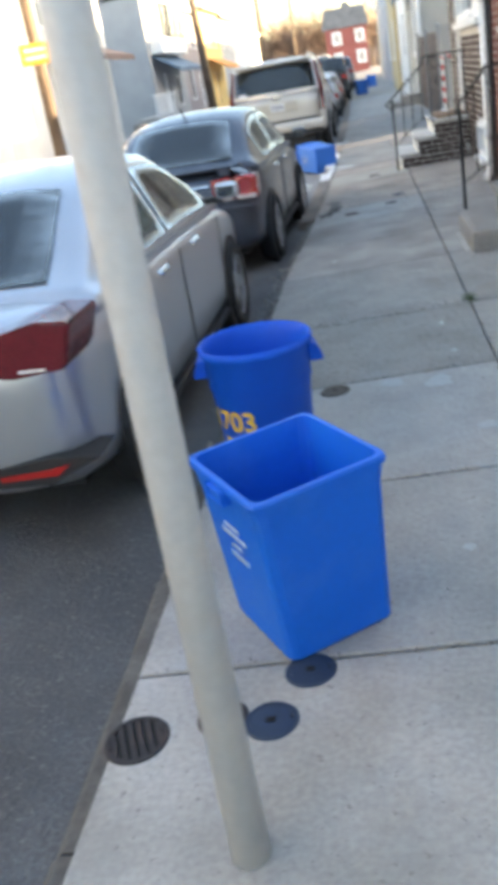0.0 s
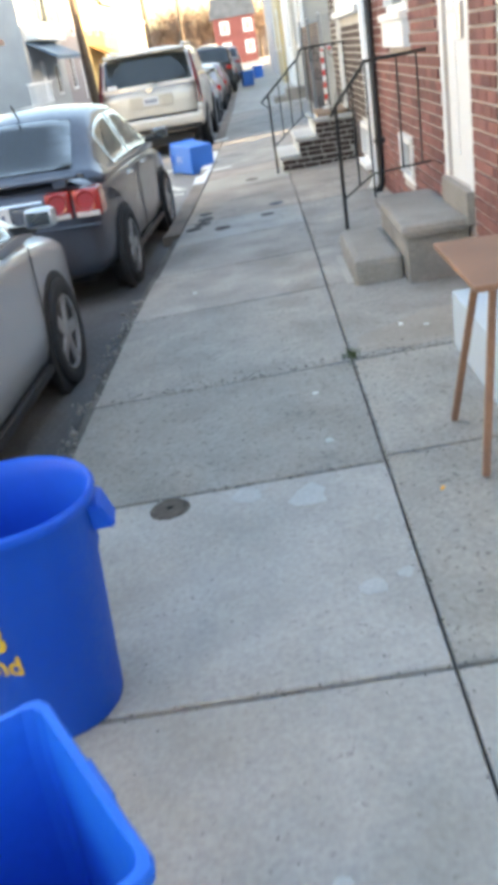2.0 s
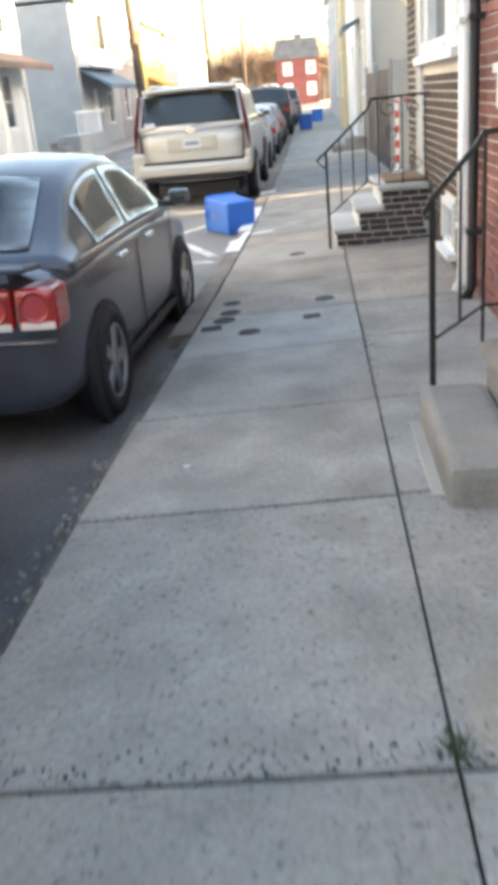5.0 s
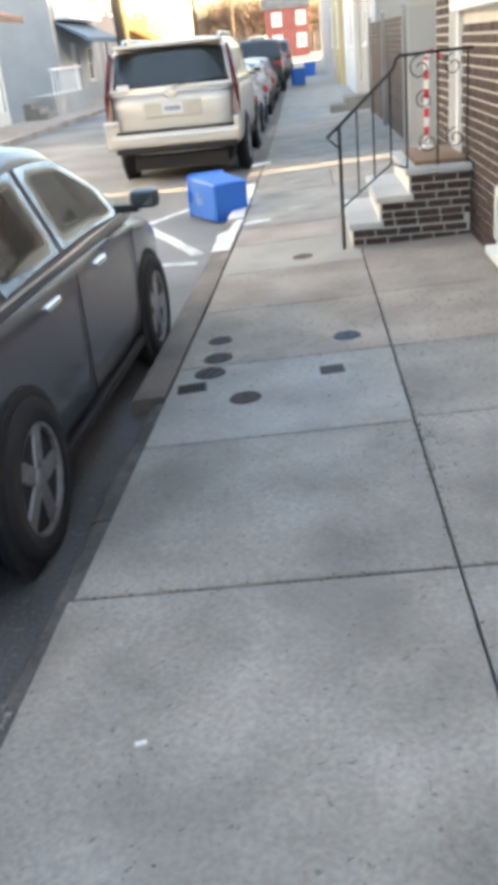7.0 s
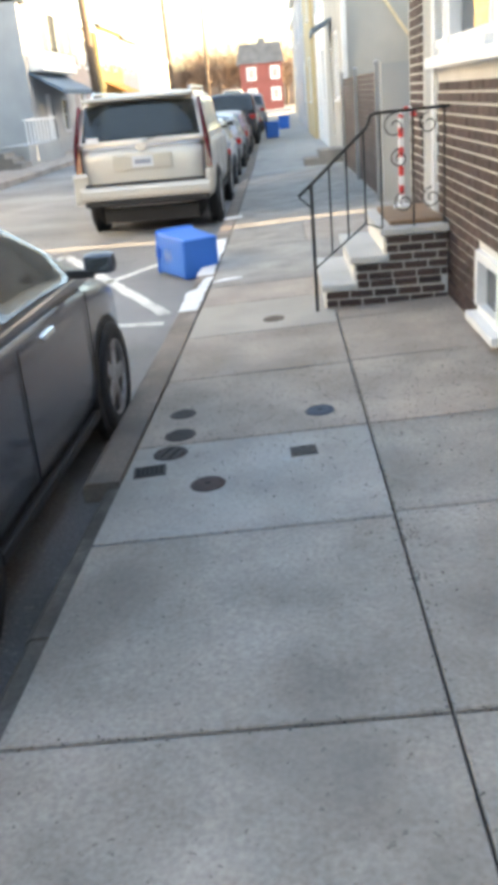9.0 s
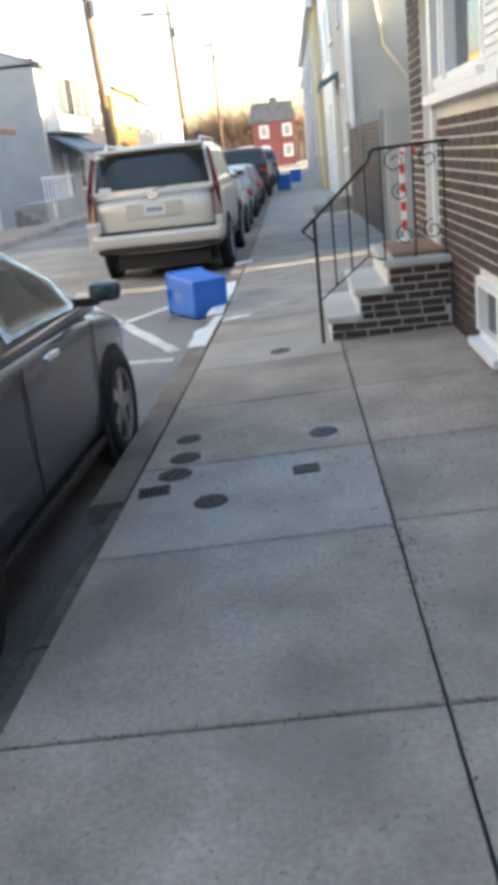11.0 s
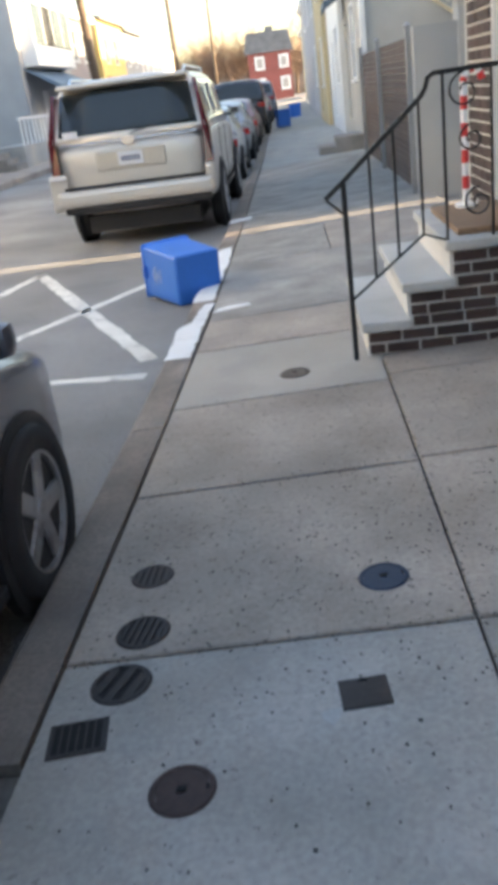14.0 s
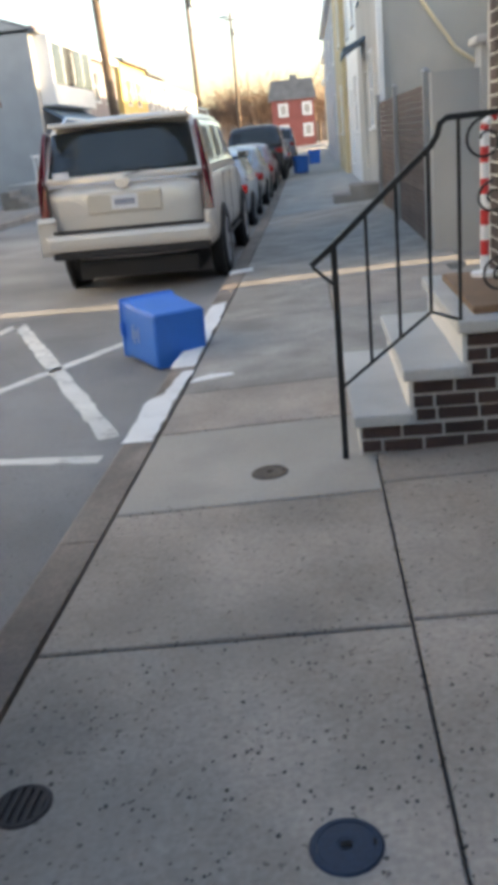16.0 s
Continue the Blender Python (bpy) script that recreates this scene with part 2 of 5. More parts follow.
def lathe(profile, sides=40, bm=None):
    """Turned shape from (radius, z) pairs; open ends at radius 0 are closed."""
    bm = bm or bmesh.new()
    rings = []
    for r, z in profile:
        if r < 1e-5:
            rings.append([bm.verts.new((0, 0, z))])
        else:
            rings.append([bm.verts.new((r * math.cos(math.tau * k / sides), r * math.sin(math.tau * k / sides), z)) for k in range(sides)])
    for a, b in zip(rings, rings[1:]):
        for k in range(sides):
            q = [a[k % len(a)], a[(k + 1) % len(a)], b[(k + 1) % len(b)], b[k % len(b)]]
            q = [v for i, v in enumerate(q) if v not in q[:i]]
            if len(q) > 2:
                bm.faces.new(q)
    return bm


def prism(poly, depth, axis="x", at=0.0, bm=None):
    """A flat polygon given depth. axis x: poly is (y, z); axis y: poly is (x, z); axis z: poly is (x, y)."""
    bm = bm or bmesh.new()

    def place(u, w, d):
        return {"x": (d, u, w), "y": (u, d, w), "z": (u, w, d)}[axis]
    lo = [bm.verts.new(place(u, w, at)) for u, w in poly]
    hi = [bm.verts.new(place(u, w, at + depth)) for u, w in poly]
    n = len(poly)
    bm.faces.new(lo)
    bm.faces.new(hi[::-1])
    for k in range(n):
        bm.faces.new((lo[k], lo[(k + 1) % n], hi[(k + 1) % n], hi[k]))
    return bm


def moved(bm, m):
    bmesh.ops.transform(bm, matrix=m, verts=bm.verts)
    return bm


def pierced(x0, x1, y0, y1, z0, z1, holes):
    """A wall along y with openings (ya, yb, za, zb) through it."""
    ys = sorted({y0, y1, *[c for h in holes for c in h[:2]]})
    zs = sorted({z0, z1, *[c for h in holes for c in h[2:]]})
    bm = bmesh.new()
    grid = {}

    def at(y, z):
        if (y, z) not in grid:
            grid[(y, z)] = bm.verts.new((x0, y, z))
        return grid[(y, z)]
    for a, b in zip(ys, ys[1:]):
        for c, d in zip(zs, zs[1:]):
            if not any(h[0] <= a and b <= h[1] and h[2] <= c and d <= h[3] for h in holes):
                bm.faces.new((at(a, c), at(b, c), at(b, d), at(a, d)))
    out = bmesh.ops.extrude_face_region(bm, geom=bm.faces[:])
    for v in out["geom"]:
        if isinstance(v, bmesh.types.BMVert):
            v.co.x = x1
    return bm


# ---- ground ----
# the pavement falls towards the street
SLOPE = 0.0445
FALL = pose(0, 0, 0, 0, -math.degrees(math.atan(SLOPE)), 0)


def fallen(ob):
    """Lays a thing of the pavement on its cross fall."""
    ob.matrix_world = FALL @ ob.matrix_world
    return ob


KERB_LINE = [(-16, -1.62), (-1.5, -1.41), (4, -1.345), (8.3, -1.19), (11.3, -1.11), (16, -1.05), (26, -1.0), (44, -1.05), (120, -1.3)]


def kerb_x(y):
    for (a, xa), (b, xb) in zip(KERB_LINE, KERB_LINE[1:]):
        if y <= b:
            return xa + (xb - xa) * (y - a) / (b - a)
    return KERB_LINE[-1][1]


bm = bmesh.new()
gv = [bm.verts.new(c) for c in ((-900, -300, -0.17), (900, -300, -0.17), (900, 2500, -0.17), (-900, 2500, -0.17))]
bm.faces.new(gv)
single("road", bm, ASPH, "grey worn asphalt street", "road", kind="structure")
fallen(single("pavement_bed", cube(-1.0, 1.0, -16, 120, -0.4, -0.03), SEAM, "dark dirt bed under the pavement slabs", "pavement", kind="structure"))
pavement = thing("pavement", (0, 0, 0), "grey concrete slab pavement with dark joints", "pavement", kind="structure")
fallen(pavement)
kerb = thing("kerb", (0, 0, 0), "worn grey kerb with white painted stretch", "kerb", kind="structure")
fallen(kerb)


def slab(y0, y1, xa0, xa1, xb0, xb1, material, name="slab", top=0.0):
    """A pavement slab with edges at xa (left) and xb (right) that may taper along y."""
    bm = bmesh.new()
    g = 0.0045
    w = 0.008
    y0, y1 = y0 + g * 2.0, y1 - g * 2.0
    c = [(xa0 + g, y0), (xb0 - g, y0), (xb1 - g, y1), (xa1 + g, y1)]
    low = [bm.verts.new((x, y, -0.11)) for x, y in c]
    mid = [bm.verts.new((x, y, top - 0.006)) for x, y in c]
    cx, cy = sum(p[0] for p in c) / 4, sum(p[1] for p in c) / 4
    hi = [bm.verts.new((x + math.copysign(w * 0.6, cx - x), y + math.copysign(w * 0.6, cy - y), top)) for x, y in c]
    bm.faces.new(hi)
    for a, b in ((low, mid), (mid, hi)):
        for k in range(4):
            bm.faces.new((a[k], a[(k + 1) % 4], b[(k + 1) % 4], b[k]))
    return part(name, bm, material, pavement)


JOINTS = [-9.4, -8.2, -7.0, -5.85, -4.7, -3.55, -2.4, -1.28, -0.16, 1.075, 2.26, 3.80, 5.0, 6.2, 7.25, 8.37, 9.42, 10.47, 11.25]
for a, b in zip(JOINTS, JOINTS[1:]):
    m = CONC_OLD if a in (1.075, 2.26) else CONC_BROWN if a in (3.80, 5.0) else CONC_TAN if a >= 7.2 else CONC
    if a == 9.42:
        m = CONC_PALE
    ka, kb = kerb_x(a), kerb_x(b)
    if a < 4.5:
        ka, kb = ka - 0.02, kb - 0.02
    slab(a, b, ka, kb, 0, 0, m)
RJ = [-9.4, -6, -3.6, -1.25, -0.16, 1.12, 2.26, 3.82, 5.0, 6.24, 7.25, 8.4, 9.5, 11.25]
for a, b in zip(RJ, RJ[1:]):
    slab(a, b, 0, 0, 0.93, 0.93, CONC_OLD if -0.2 < a < 2.4 else CONC_TAN if a > 7.2 else CONC_BROWN if a > 2.3 else CONC)
# darker rough stretch, then plain slabs into the distance
slab(11.25, 13.4, kerb_x(11.25), kerb_x(13.4), 0.95, 0.95, CONC_BROWN)
slab(13.4, 15.0, kerb_x(13.4), kerb_x(15), -0.1, -0.1, CONC_OLD)
# the tan tone of this slab stands in for a band of sunlight
slab(13.4, 15.0, -0.1, -0.1, 1.1, 1.1, CONC_TAN)
y = 15.0
far_i = 0
while y < 60:
    step = 1.7 if y < 30 else 3.0
    slab(y, y + step, kerb_x(y), kerb_x(y + step), 1.3, 1.3, CONC_PALE if y > 36 else CONC if y > 22 else CONC_OLD)
    far_i += 1
    y += step
slab(60, 120, kerb_x(60), kerb_x(118), 1.6, 1.6, CONC_PALE)
# kerb stones; the older stretch is nearly level with the street
y, k = -9.4, 0
while y < 60:
    length = 1.25 if y < 6.1 else 2.35
    b = y + length
    ka, kb = kerb_x(y), kerb_x(b)
    wid = 0.1 if y < 6.1 else 0.2
    bm = bmesh.new()
    g = 0.006
    jag = random.uniform(-0.02, 0.02) if y < 6.1 else 0
    cs = [(ka - wid + jag, y + g), (ka - 0.012, y + g), (kb - 0.012, b - g), (kb - wid - jag, b - g)]
    top = -0.035 if y < 6.1 else -0.004
    lo = [bm.verts.new((x, yy, -0.3)) for x, yy in cs]
    md = [bm.verts.new((x, yy, top - 0.02)) for x, yy in cs]
    hi = [bm.verts.new((x + (0.025 if i in (0, 3) else 0), yy, top)) for i, (x, yy) in enumerate(cs)]
    bm.faces.new(hi)
    for p, q in ((lo, md), (md, hi)):
        for i in range(4):
            bm.faces.new((p[i], p[(i + 1) % 4], q[(i + 1) % 4], q[i]))
    part("kerb_stone", bm, KERB_DARK if y < 6.1 else KERB, kerb)
    y, k = b, k + 1


def ground_paint(name, pts, material, z, label, width=0.0, ragged=0.012):
    """A thin painted patch on the ground with slightly worn edges."""
    bm = bmesh.new()
    out = []
    n = len(pts)
    for i in range(n):
        p, q = Vector((*pts[i], 0)), Vector((*pts[(i + 1) % n], 0))
        steps = max(1, int((q - p).length / 0.1))
        for s in range(steps):
            c = p.lerp(q, s / steps)
            out.append((c.x + random.uniform(-ragged, ragged), c.y + random.uniform(-ragged, ragged)))
    prism(out, 0.003, "z", z, bm)
    bmesh.ops.triangulate(bm, faces=bm.faces)
    ob = single(name, bm, material, label, "marking", kind="structure")
    return ob if name == "road_marking" else fallen(ob)


def stripe(a, b, w, material, label="white painted hatching line on the street"):
    a, b = Vector((*a, 0)), Vector((*b, 0))
    n = (b - a).normalized().cross(Vector((0, 0, 1))) * w / 2
    ground_paint("road_marking", [(a + n)[:2], (b + n)[:2], (b - n)[:2], (a - n)[:2]], material, -0.1705, label)


bm = bmesh.new()
left, right = [], []
for i in range(46):
    y = -9 + i * 0.38
    left.append(bm.verts.new((-4.5 + random.uniform(-0.04, 0.04), y, -0.1655)))
    right.append(bm.verts.new((kerb_x(y) - 0.07, y, -0.1655)))
for i in range(45):
    bm.faces.new((left[i], right[i], right[i + 1], left[i + 1]))
single("road_patch", bm, ASPH_DARK, "dark old asphalt strip along the kerb", "road", kind="structure")
stripe((-1.48, 10.48), (-3.9, 10.74), 0.1, ROADWHITE)
stripe((-1.5, 10.84), (-3.32, 14.75), 0.13, ROADWHITE)
stripe((-1.62, 14.05), (-3.25, 10.9), 0.1, ROADWHITE)
stripe((-3.32, 14.75), (-3.75, 12.6), 0.12, ROADWHITE)
ground_paint("kerb_marking", [(-1.325, 10.4), (-1.16, 10.38), (-1.14, 11.1), (-1.11, 11.85), (-1.2, 11.85), (-1.23, 11.3), (-1.325, 11.2)], KERBWHITE, 0.0, "white painted patch on the kerb top")
ground_paint("kerb_marking", [(-1.29, 11.95), (-1.12, 11.95), (-1.09, 13.5), (-1.1, 14.4), (-1.24, 14.3), (-1.26, 13.0)], KERBWHITE, 0.0, "white painted patch on the kerb top")
ground_paint("kerb_marking", [(-1.08, 11.48), (-0.8, 11.56), (-0.82, 11.66), (-1.08, 11.62)], KERBWHITE, 0.001, "white paint spill on the pavement", ragged=0.03)
ground_paint("kerb_marking", [(-1.22, 16.2), (-0.95, 16.35), (-0.97, 16.6), (-1.22, 16.5)], KERBWHITE, 0.001, "white paint spill on the pavement", ragged=0.03)
# pale patches on the slabs
SPOT = mat("pale_filler", (0.4, 0.415, 0.42), 0.85, vary=0.15, scale=10, fine=60, bump=0.2)
for x, y, r in ((-0.32, 0.9, 0.09), (-0.55, 0.98, 0.07), (-0.16, 0.25, 0.05), (-0.05, 0.3, 0.035), (-0.36, -0.75, 0.025), (-0.2, 1.35, 0.025), (-0.44, 6.9, 0.03)):
    pts = [(x + r * random.uniform(0.6, 1.1) * math.cos(a), y + r * random.uniform(0.6, 1.1) * math.sin(a)) for a in [math.tau * i / 9 for i in range(9)]]
    ground_paint("pavement_spot", pts, SPOT, -0.0015, "small pale patch on the pavement", ragged=0.004)
for x, y, r, m in ((0.32, 2.7, 0.02, KERBWHITE), (0.45, 2.62, 0.014, KERBWHITE), (-0.22, 1.9, 0.014, KERBWHITE), (0.16, 0.78, 0.012, SIGNORANGE), (-0.95, 4.3, 0.016, KERBWHITE)):
    fallen(single("litter", moved(cube(-r, r, -r * 0.5, r * 0.5, 0.0, 0.004, 0.001), pose(x, y, 0.0, 0, 0, random.uniform(0, 90))), m, "small scrap of litter on the pavement", "litter", "litter scraps"))
RUSTY = mat("rust_stained_concrete", (0.285, 0.255, 0.225), 0.92, vary=0.25, scale=12, fine=50, bump=0.4, stain=(3, 0.5, (0.24, 0.22, 0.2)))
ground_paint("pavement_stain", [(0.06, 2.36), (0.3, 2.3), (0.62, 2.38), (0.85, 2.42), (0.86, 2.95), (0.5, 2.88), (0.25, 2.72), (0.09, 2.6)], RUSTY, -0.0022, "brown rust stain on the pavement beside the house", ragged=0.03)
# specks of grit and gravel
bm = bmesh.new()
for i in range(1000):
    if i % 5 < 2:
        x, y = random.gauss(0, 0.011), random.uniform(-1.5, 10.4)
    else:
        x, y = random.uniform(-1.25, 0.9), random.choice([j for j in JOINTS if -1.5 < j < 10.5]) + random.gauss(0, 0.011)
    r = random.uniform(0.001, 0.0032)
    block(bm, x - r, x + r * random.uniform(0.5, 2), y - r * random.uniform(0.5, 1.5), y + r, 0.0, 0.0025)
for i in range(420):
    x, y = random.uniform(-1.25, 0.85), random.choice((random.uniform(5.5, 9.4), random.uniform(-1, 9.4)))
    r = random.uniform(0.001, 0.0032)
    block(bm, x - r, x + r, y - r * random.uniform(0.6, 1.4), y + r, 0.0, 0.002)
for i in range(620):
    x, y, r = random.uniform(-1.18, 0.86), random.triangular(6.3, 8.7, 7.7), random.uniform(0.0012, 0.0045)
    block(bm, x - r, x + r * random.uniform(0.4, 1.4), y - r * random.uniform(0.5, 1.6), y + r, 0.0, 0.002)
for i in range(120):
    x, y, r = random.gauss(0.0, 0.06), random.gauss(5.95, 0.3), random.uniform(0.001, 0.0035)
    block(bm, x - r, x + r * random.uniform(0.4, 1.4), y - r * random.uniform(0.5, 1.6), y + r, 0.0, 0.003)
for i in range(170):
    x, y, r = random.uniform(-1.3, 0.88), 2.26 + abs(random.gauss(0, 0.06)) + random.uniform(-0.02, 0.03), random.uniform(0.002, 0.0055)
    block(bm, x - r, x + r, y - r, y + r * random.uniform(0.4, 1.2), 0.0, r * 0.8)
fallen(single("grit", bm, SEAM, "scattered dark specks of grit on the pavement", "grit", kind="stuff"))
bm = bmesh.new()
for i in range(150):
    y = random.uniform(0.5, 4.6)
    x, r = kerb_x(y) - 0.07 + random.gauss(0, 0.05), random.uniform(0.003, 0.011)
    block(bm, x - r, x + r, y - r, y + r * random.uniform(0.5, 1.5), -0.04, -0.03 + r)
fallen(single("gravel", bm, CONC_OLD, "loose grey gravel along the broken kerb", "gravel", kind="stuff"))
bm = bmesh.new()
for i in range(40):
    x, y, hgt = random.gauss(0.0, 0.02), 2.33 + random.gauss(0, 0.035), random.uniform(0.015, 0.045)
    a = random.uniform(0, math.tau)
    tube([(x, y, 0), (x + 0.012 * math.cos(a), y + 0.012 * math.sin(a), hgt * 0.7), (x + 0.03 * math.cos(a), y + 0.03 * math.sin(a), hgt)], [0.003, 0.002, 0.0005], 3, bm)
single("weed", bm, mat("weed_green", (0.06, 0.09, 0.03), 0.8, vary=0.3, fine=40), "small green weed growing in a pavement joint", "weed", kind="stuff")


# ---- covers and grates in the pavement ----
def round_cover(x, y, r, material, label, slots=0, raised=0.006, ring=True):
    t = fallen(thing("utility_cover", (x, y, 0), label, "cover", "covers in the pavement", yaw=random.uniform(-25, 25)))
    part("rim", lathe([(r * 0.86, 0.0), (r * 0.86, raised), (r, raised), (r + 0.006, 0.0)], 28), material, t)
    if slots:
        part("pit", lathe([(r * 0.87, 0.001), (0, 0.001)], 24), PITBLACK, t)
        for k in range(slots):
            u = (k - (slots - 1) / 2) * 1.7 * r / slots
            h = math.sqrt(max(0.0, (r * 0.86) ** 2 - u * u))
            w = 0.24 * r / slots * 2
            part("bar", cube(u - w, u + w, -h, h, 0.0005, raised * 0.9), material, t)
    else:
        part("lid", lathe([(r * 0.85, 0.0), (r * 0.84, raised * 0.8), (r * 0.3, raised), (r * 0.12, raised * 0.5), (0, raised * 0.5)], 28), material, t)
        for k in range(2):
            part("lift_hole", cube(-0.012 + k * r, 0.012 + k * r - r * 0.4 * k, -0.008, 0.008, raised, raised + 0.002), PITBLACK, t)
    return t


def square_cover(x, y, w, d, material, label, slots=0, yaw=0):
    t = fallen(thing("utility_cover", (x, y, 0), label, "cover", "covers in the pavement", yaw=yaw))
    part("lid", cube(-w / 2, w / 2, -d / 2, d / 2, -0.01, 0.006, 0.003), material, t)
    for k in range(slots):
        u = (k - (slots - 1) / 2) * w * 0.85 / max(slots, 1)
        part("slot", cube(u - 0.008, u + 0.008, -d * 0.4, d * 0.4, 0.006, 0.0075), PITBLACK, t)
    part("notch", cube(-0.012, 0.012, d * 0.36, d * 0.42, 0.006, 0.008), PITBLACK, t)


round_cover(-0.24, 7.525, 0.076, BLUECAP, "dark blue round iron cap in the pavement")
round_cover(-1.02, 7.71, 0.07, CASTIRON, "round slotted drain grate in the pavement", 5)
round_cover(-1.004, 7.376, 0.082, CASTIRON, "round slotted drain grate in the pavement", 6)
round_cover(-1.03, 7.13, 0.085, CASTIRON, "round dark iron drain cover with a cross bar", 3)
square_cover(-1.11, 6.92, 0.16, 0.13, CASTIRON, "square rusty slotted cover in the pavement", 6, 6)
square_cover(-0.348, 6.975, 0.13, 0.115, CASTIRON, "square dark iron cover in the pavement", 0, 4)
round_cover(-0.805, 6.7, 0.078, RUSTDARK, "round brown iron cover in the pavement")
round_cover(-0.493, 9.746, 0.08, RUSTIRON, "round rusty iron cover in the pavement")
round_cover(-0.862, 0.981, 0.075, RUSTIRON, "worn round iron cover at a slab joint")
round_cover(-0.979, -1.529, 0.072, BLUECAP, "dark blue round iron cap in the pavement")
round_cover(-0.88, -1.33, 0.072, BLUECAP, "dark blue round iron cover beside the blue bin")
round_cover(-1.36, -1.56, 0.09, CASTIRON, "round slotted drain grate in the pavement", 6)
round_cover(-1.12, -1.5, 0.068, CASTIRON, "round worn drain cover in the pavement", 4)

# ---- sign pole ----
pole = thing("sign_pole", (-0.985, -1.96, -0.05), "white painted round steel street pole", "pole")
part("shaft", tube([(0, 0, 0), (0.004, 0, 1.2), (0.012, 0, 2.9)], [0.046, 0.042, 0.04], 24), POLEWHITE, pole, smooth=True)


# ---- bins ----
def square_bin(at, yaw, tilt, w=0.35, d=0.37, h=0.6, material=BLUE, label="", pitch=0, k=0.89):
    t = tagged(new("recycling_bin"), label, "bin", "blue recycling bins")
    t.matrix_world = pose(*at, pitch, tilt, yaw)
    bm = bmesh.new()
    th = 0.012

    def ring(s, z, inset=0.0, c=0.03):
        a, b = w / 2 * s - inset, d / 2 * s - inset
        pts = []
        for sx, sy in ((1, 1), (-1, 1), (-1, -1), (1, -1)):
            order = (0, 45, 90)
            base = {(1, 1): 0, (-1, 1): 90, (-1, -1): 180, (1, -1): 270}[(sx, sy)]
            for o in order:
                ang = radians(base + o)
                pts.append(bm.verts.new((sx * (a - c) + c * math.cos(ang), sy * (b - c) + c * math.sin(ang), z)))
        return pts
    rings = [ring(k, 0.0, 0.012), ring(k + 0.01, 0.015), ring(0.95, h * 0.84), ring(0.985, h * 0.95), ring(0.99, h * 0.955, -0.007), ring(1.0, h * 0.985, -0.007), ring(1.0, h, -0.003),
             ring(1.0, h, th), ring(0.95, h * 0.84, th), ring(k, 0.02, th)]
    for r0, r1 in zip(rings, rings[1:]):
        n = len(r0)
        for i in range(n):
            bm.faces.new((r0[i], r0[(i + 1) % n], r1[(i + 1) % n], r1[i]))
    bm.faces.new(rings[0][::-1])
    bm.faces.new(rings[-1])
    part("body", bm, material, t, smooth=False)
    for s in (-1, 1):
        part("handle", cube(s * w * 0.49, s * w * 0.49 + s * 0.02, -0.05, 0.05, h * 0.9, h * 0.965, 0.006), material, t)
    for i, (z, ww) in enumerate(((0.4, 0.10), (0.37, 0.16), (0.33, 0.06), (0.29, 0.12))):
        xx = w / 2 * (k + (1 - k) * 0.98 * z / h) + 0.002
        part("decal_bar", cube(-xx - 0.001, -xx + 0.002, -ww / 2, ww / 2, z, z + 0.014), DECAL, t, "worn white printed mark")
    return t


square_bin((-0.885, -1.04, -0.039), 33, -2, 0.43, 0.46, 0.57, BLUE, "upright open blue square recycling bin on the pavement", k=0.84)

brute = thing("round_bin", (-1.085, -0.05, -0.048), "upright open blue round plastic bin with yellow painted lettering", "bin", "blue recycling bins", yaw=8)
H = 0.66
part("body", lathe([(0, 0.0), (0.165, 0), (0.175, 0.012), (0.204, H * 0.72), (0.211, H * 0.73), (0.214, H * 0.93), (0.23, H * 0.945), (0.234, H * 0.98), (0.227, H),
                    (0.217, H * 0.985), (0.207, H * 0.93), (0.198, H * 0.72), (0.166, 0.02), (0, 0.02)], 56), BLUE_R, brute, smooth=True)
for s in (-1, 1):
    bm = prism([(-0.06, H * 0.925), (0.06, H * 0.925), (0.045, H * 0.81), (-0.045, H * 0.81)], 0.034, "x", 0.205 if s > 0 else -0.239)
    for v in bm.verts:
        if v.co.z < H * 0.85 and abs(v.co.x) > 0.225:
            v.co.x *= 1.12
    bmesh.ops.bevel(bm, geom=bm.edges[:], offset=0.006, segments=2, affect="EDGES")
    part("handle", bm, BLUE_R, brute)


def lettering(words, size, radius, z, angle, material, parent):
    cu = bpy.data.curves.new("lettering", "FONT")
    cu.body, cu.size, cu.extrude, cu.align_x = words, size, 0.001, "CENTER"
    cu.offset = size * 0.02
    tmp = new("tmp_text", cu)
    bpy.context.view_layer.update()
    me = bpy.data.meshes.new_from_object(tmp.evaluated_get(bpy.context.evaluated_depsgraph_get()))
    bpy.data.objects.remove(tmp)
    bpy.data.curves.remove(cu)
    for v in me.vertices:
        a = angle + v.co.x / radius(z + v.co.y)
        r = radius(z + v.co.y) + 0.0025 + v.co.z
        v.co = Vector((r * math.cos(a), r * math.sin(a), z + v.co.y))
    me.materials.clear()
    me.materials.append(material)
    ob = new("lettering", me)
    ob.parent = parent
    return tagged(ob, "yellow hand-painted letters")


def brute_r(z):
    return 0.175 + (0.204 - 0.175) * z / (H * 0.72)


lettering("1703", 0.12, brute_r, 0.33, radians(-136), YELLOWPAINT, brute)
lettering("mond", 0.08, brute_r, 0.255, radians(-124), YELLOWPAINT, brute)

square_bin((-1.27, 12.45, 0.05), 34, 0, 0.47, 0.47, 0.6, BLUE_L, "faded blue recycling bin tipped on its side by the kerb", pitch=-86, k=0.9)
for x, y, w in ((-0.5, 41.0, 0.42), (0.1, 50, 0.4)):
    square_bin((x, y, 0), 10, 0, w * 1.3, w * 1.3, 0.62, BLUE_L, "blue recycling bin standing on the far pavement")


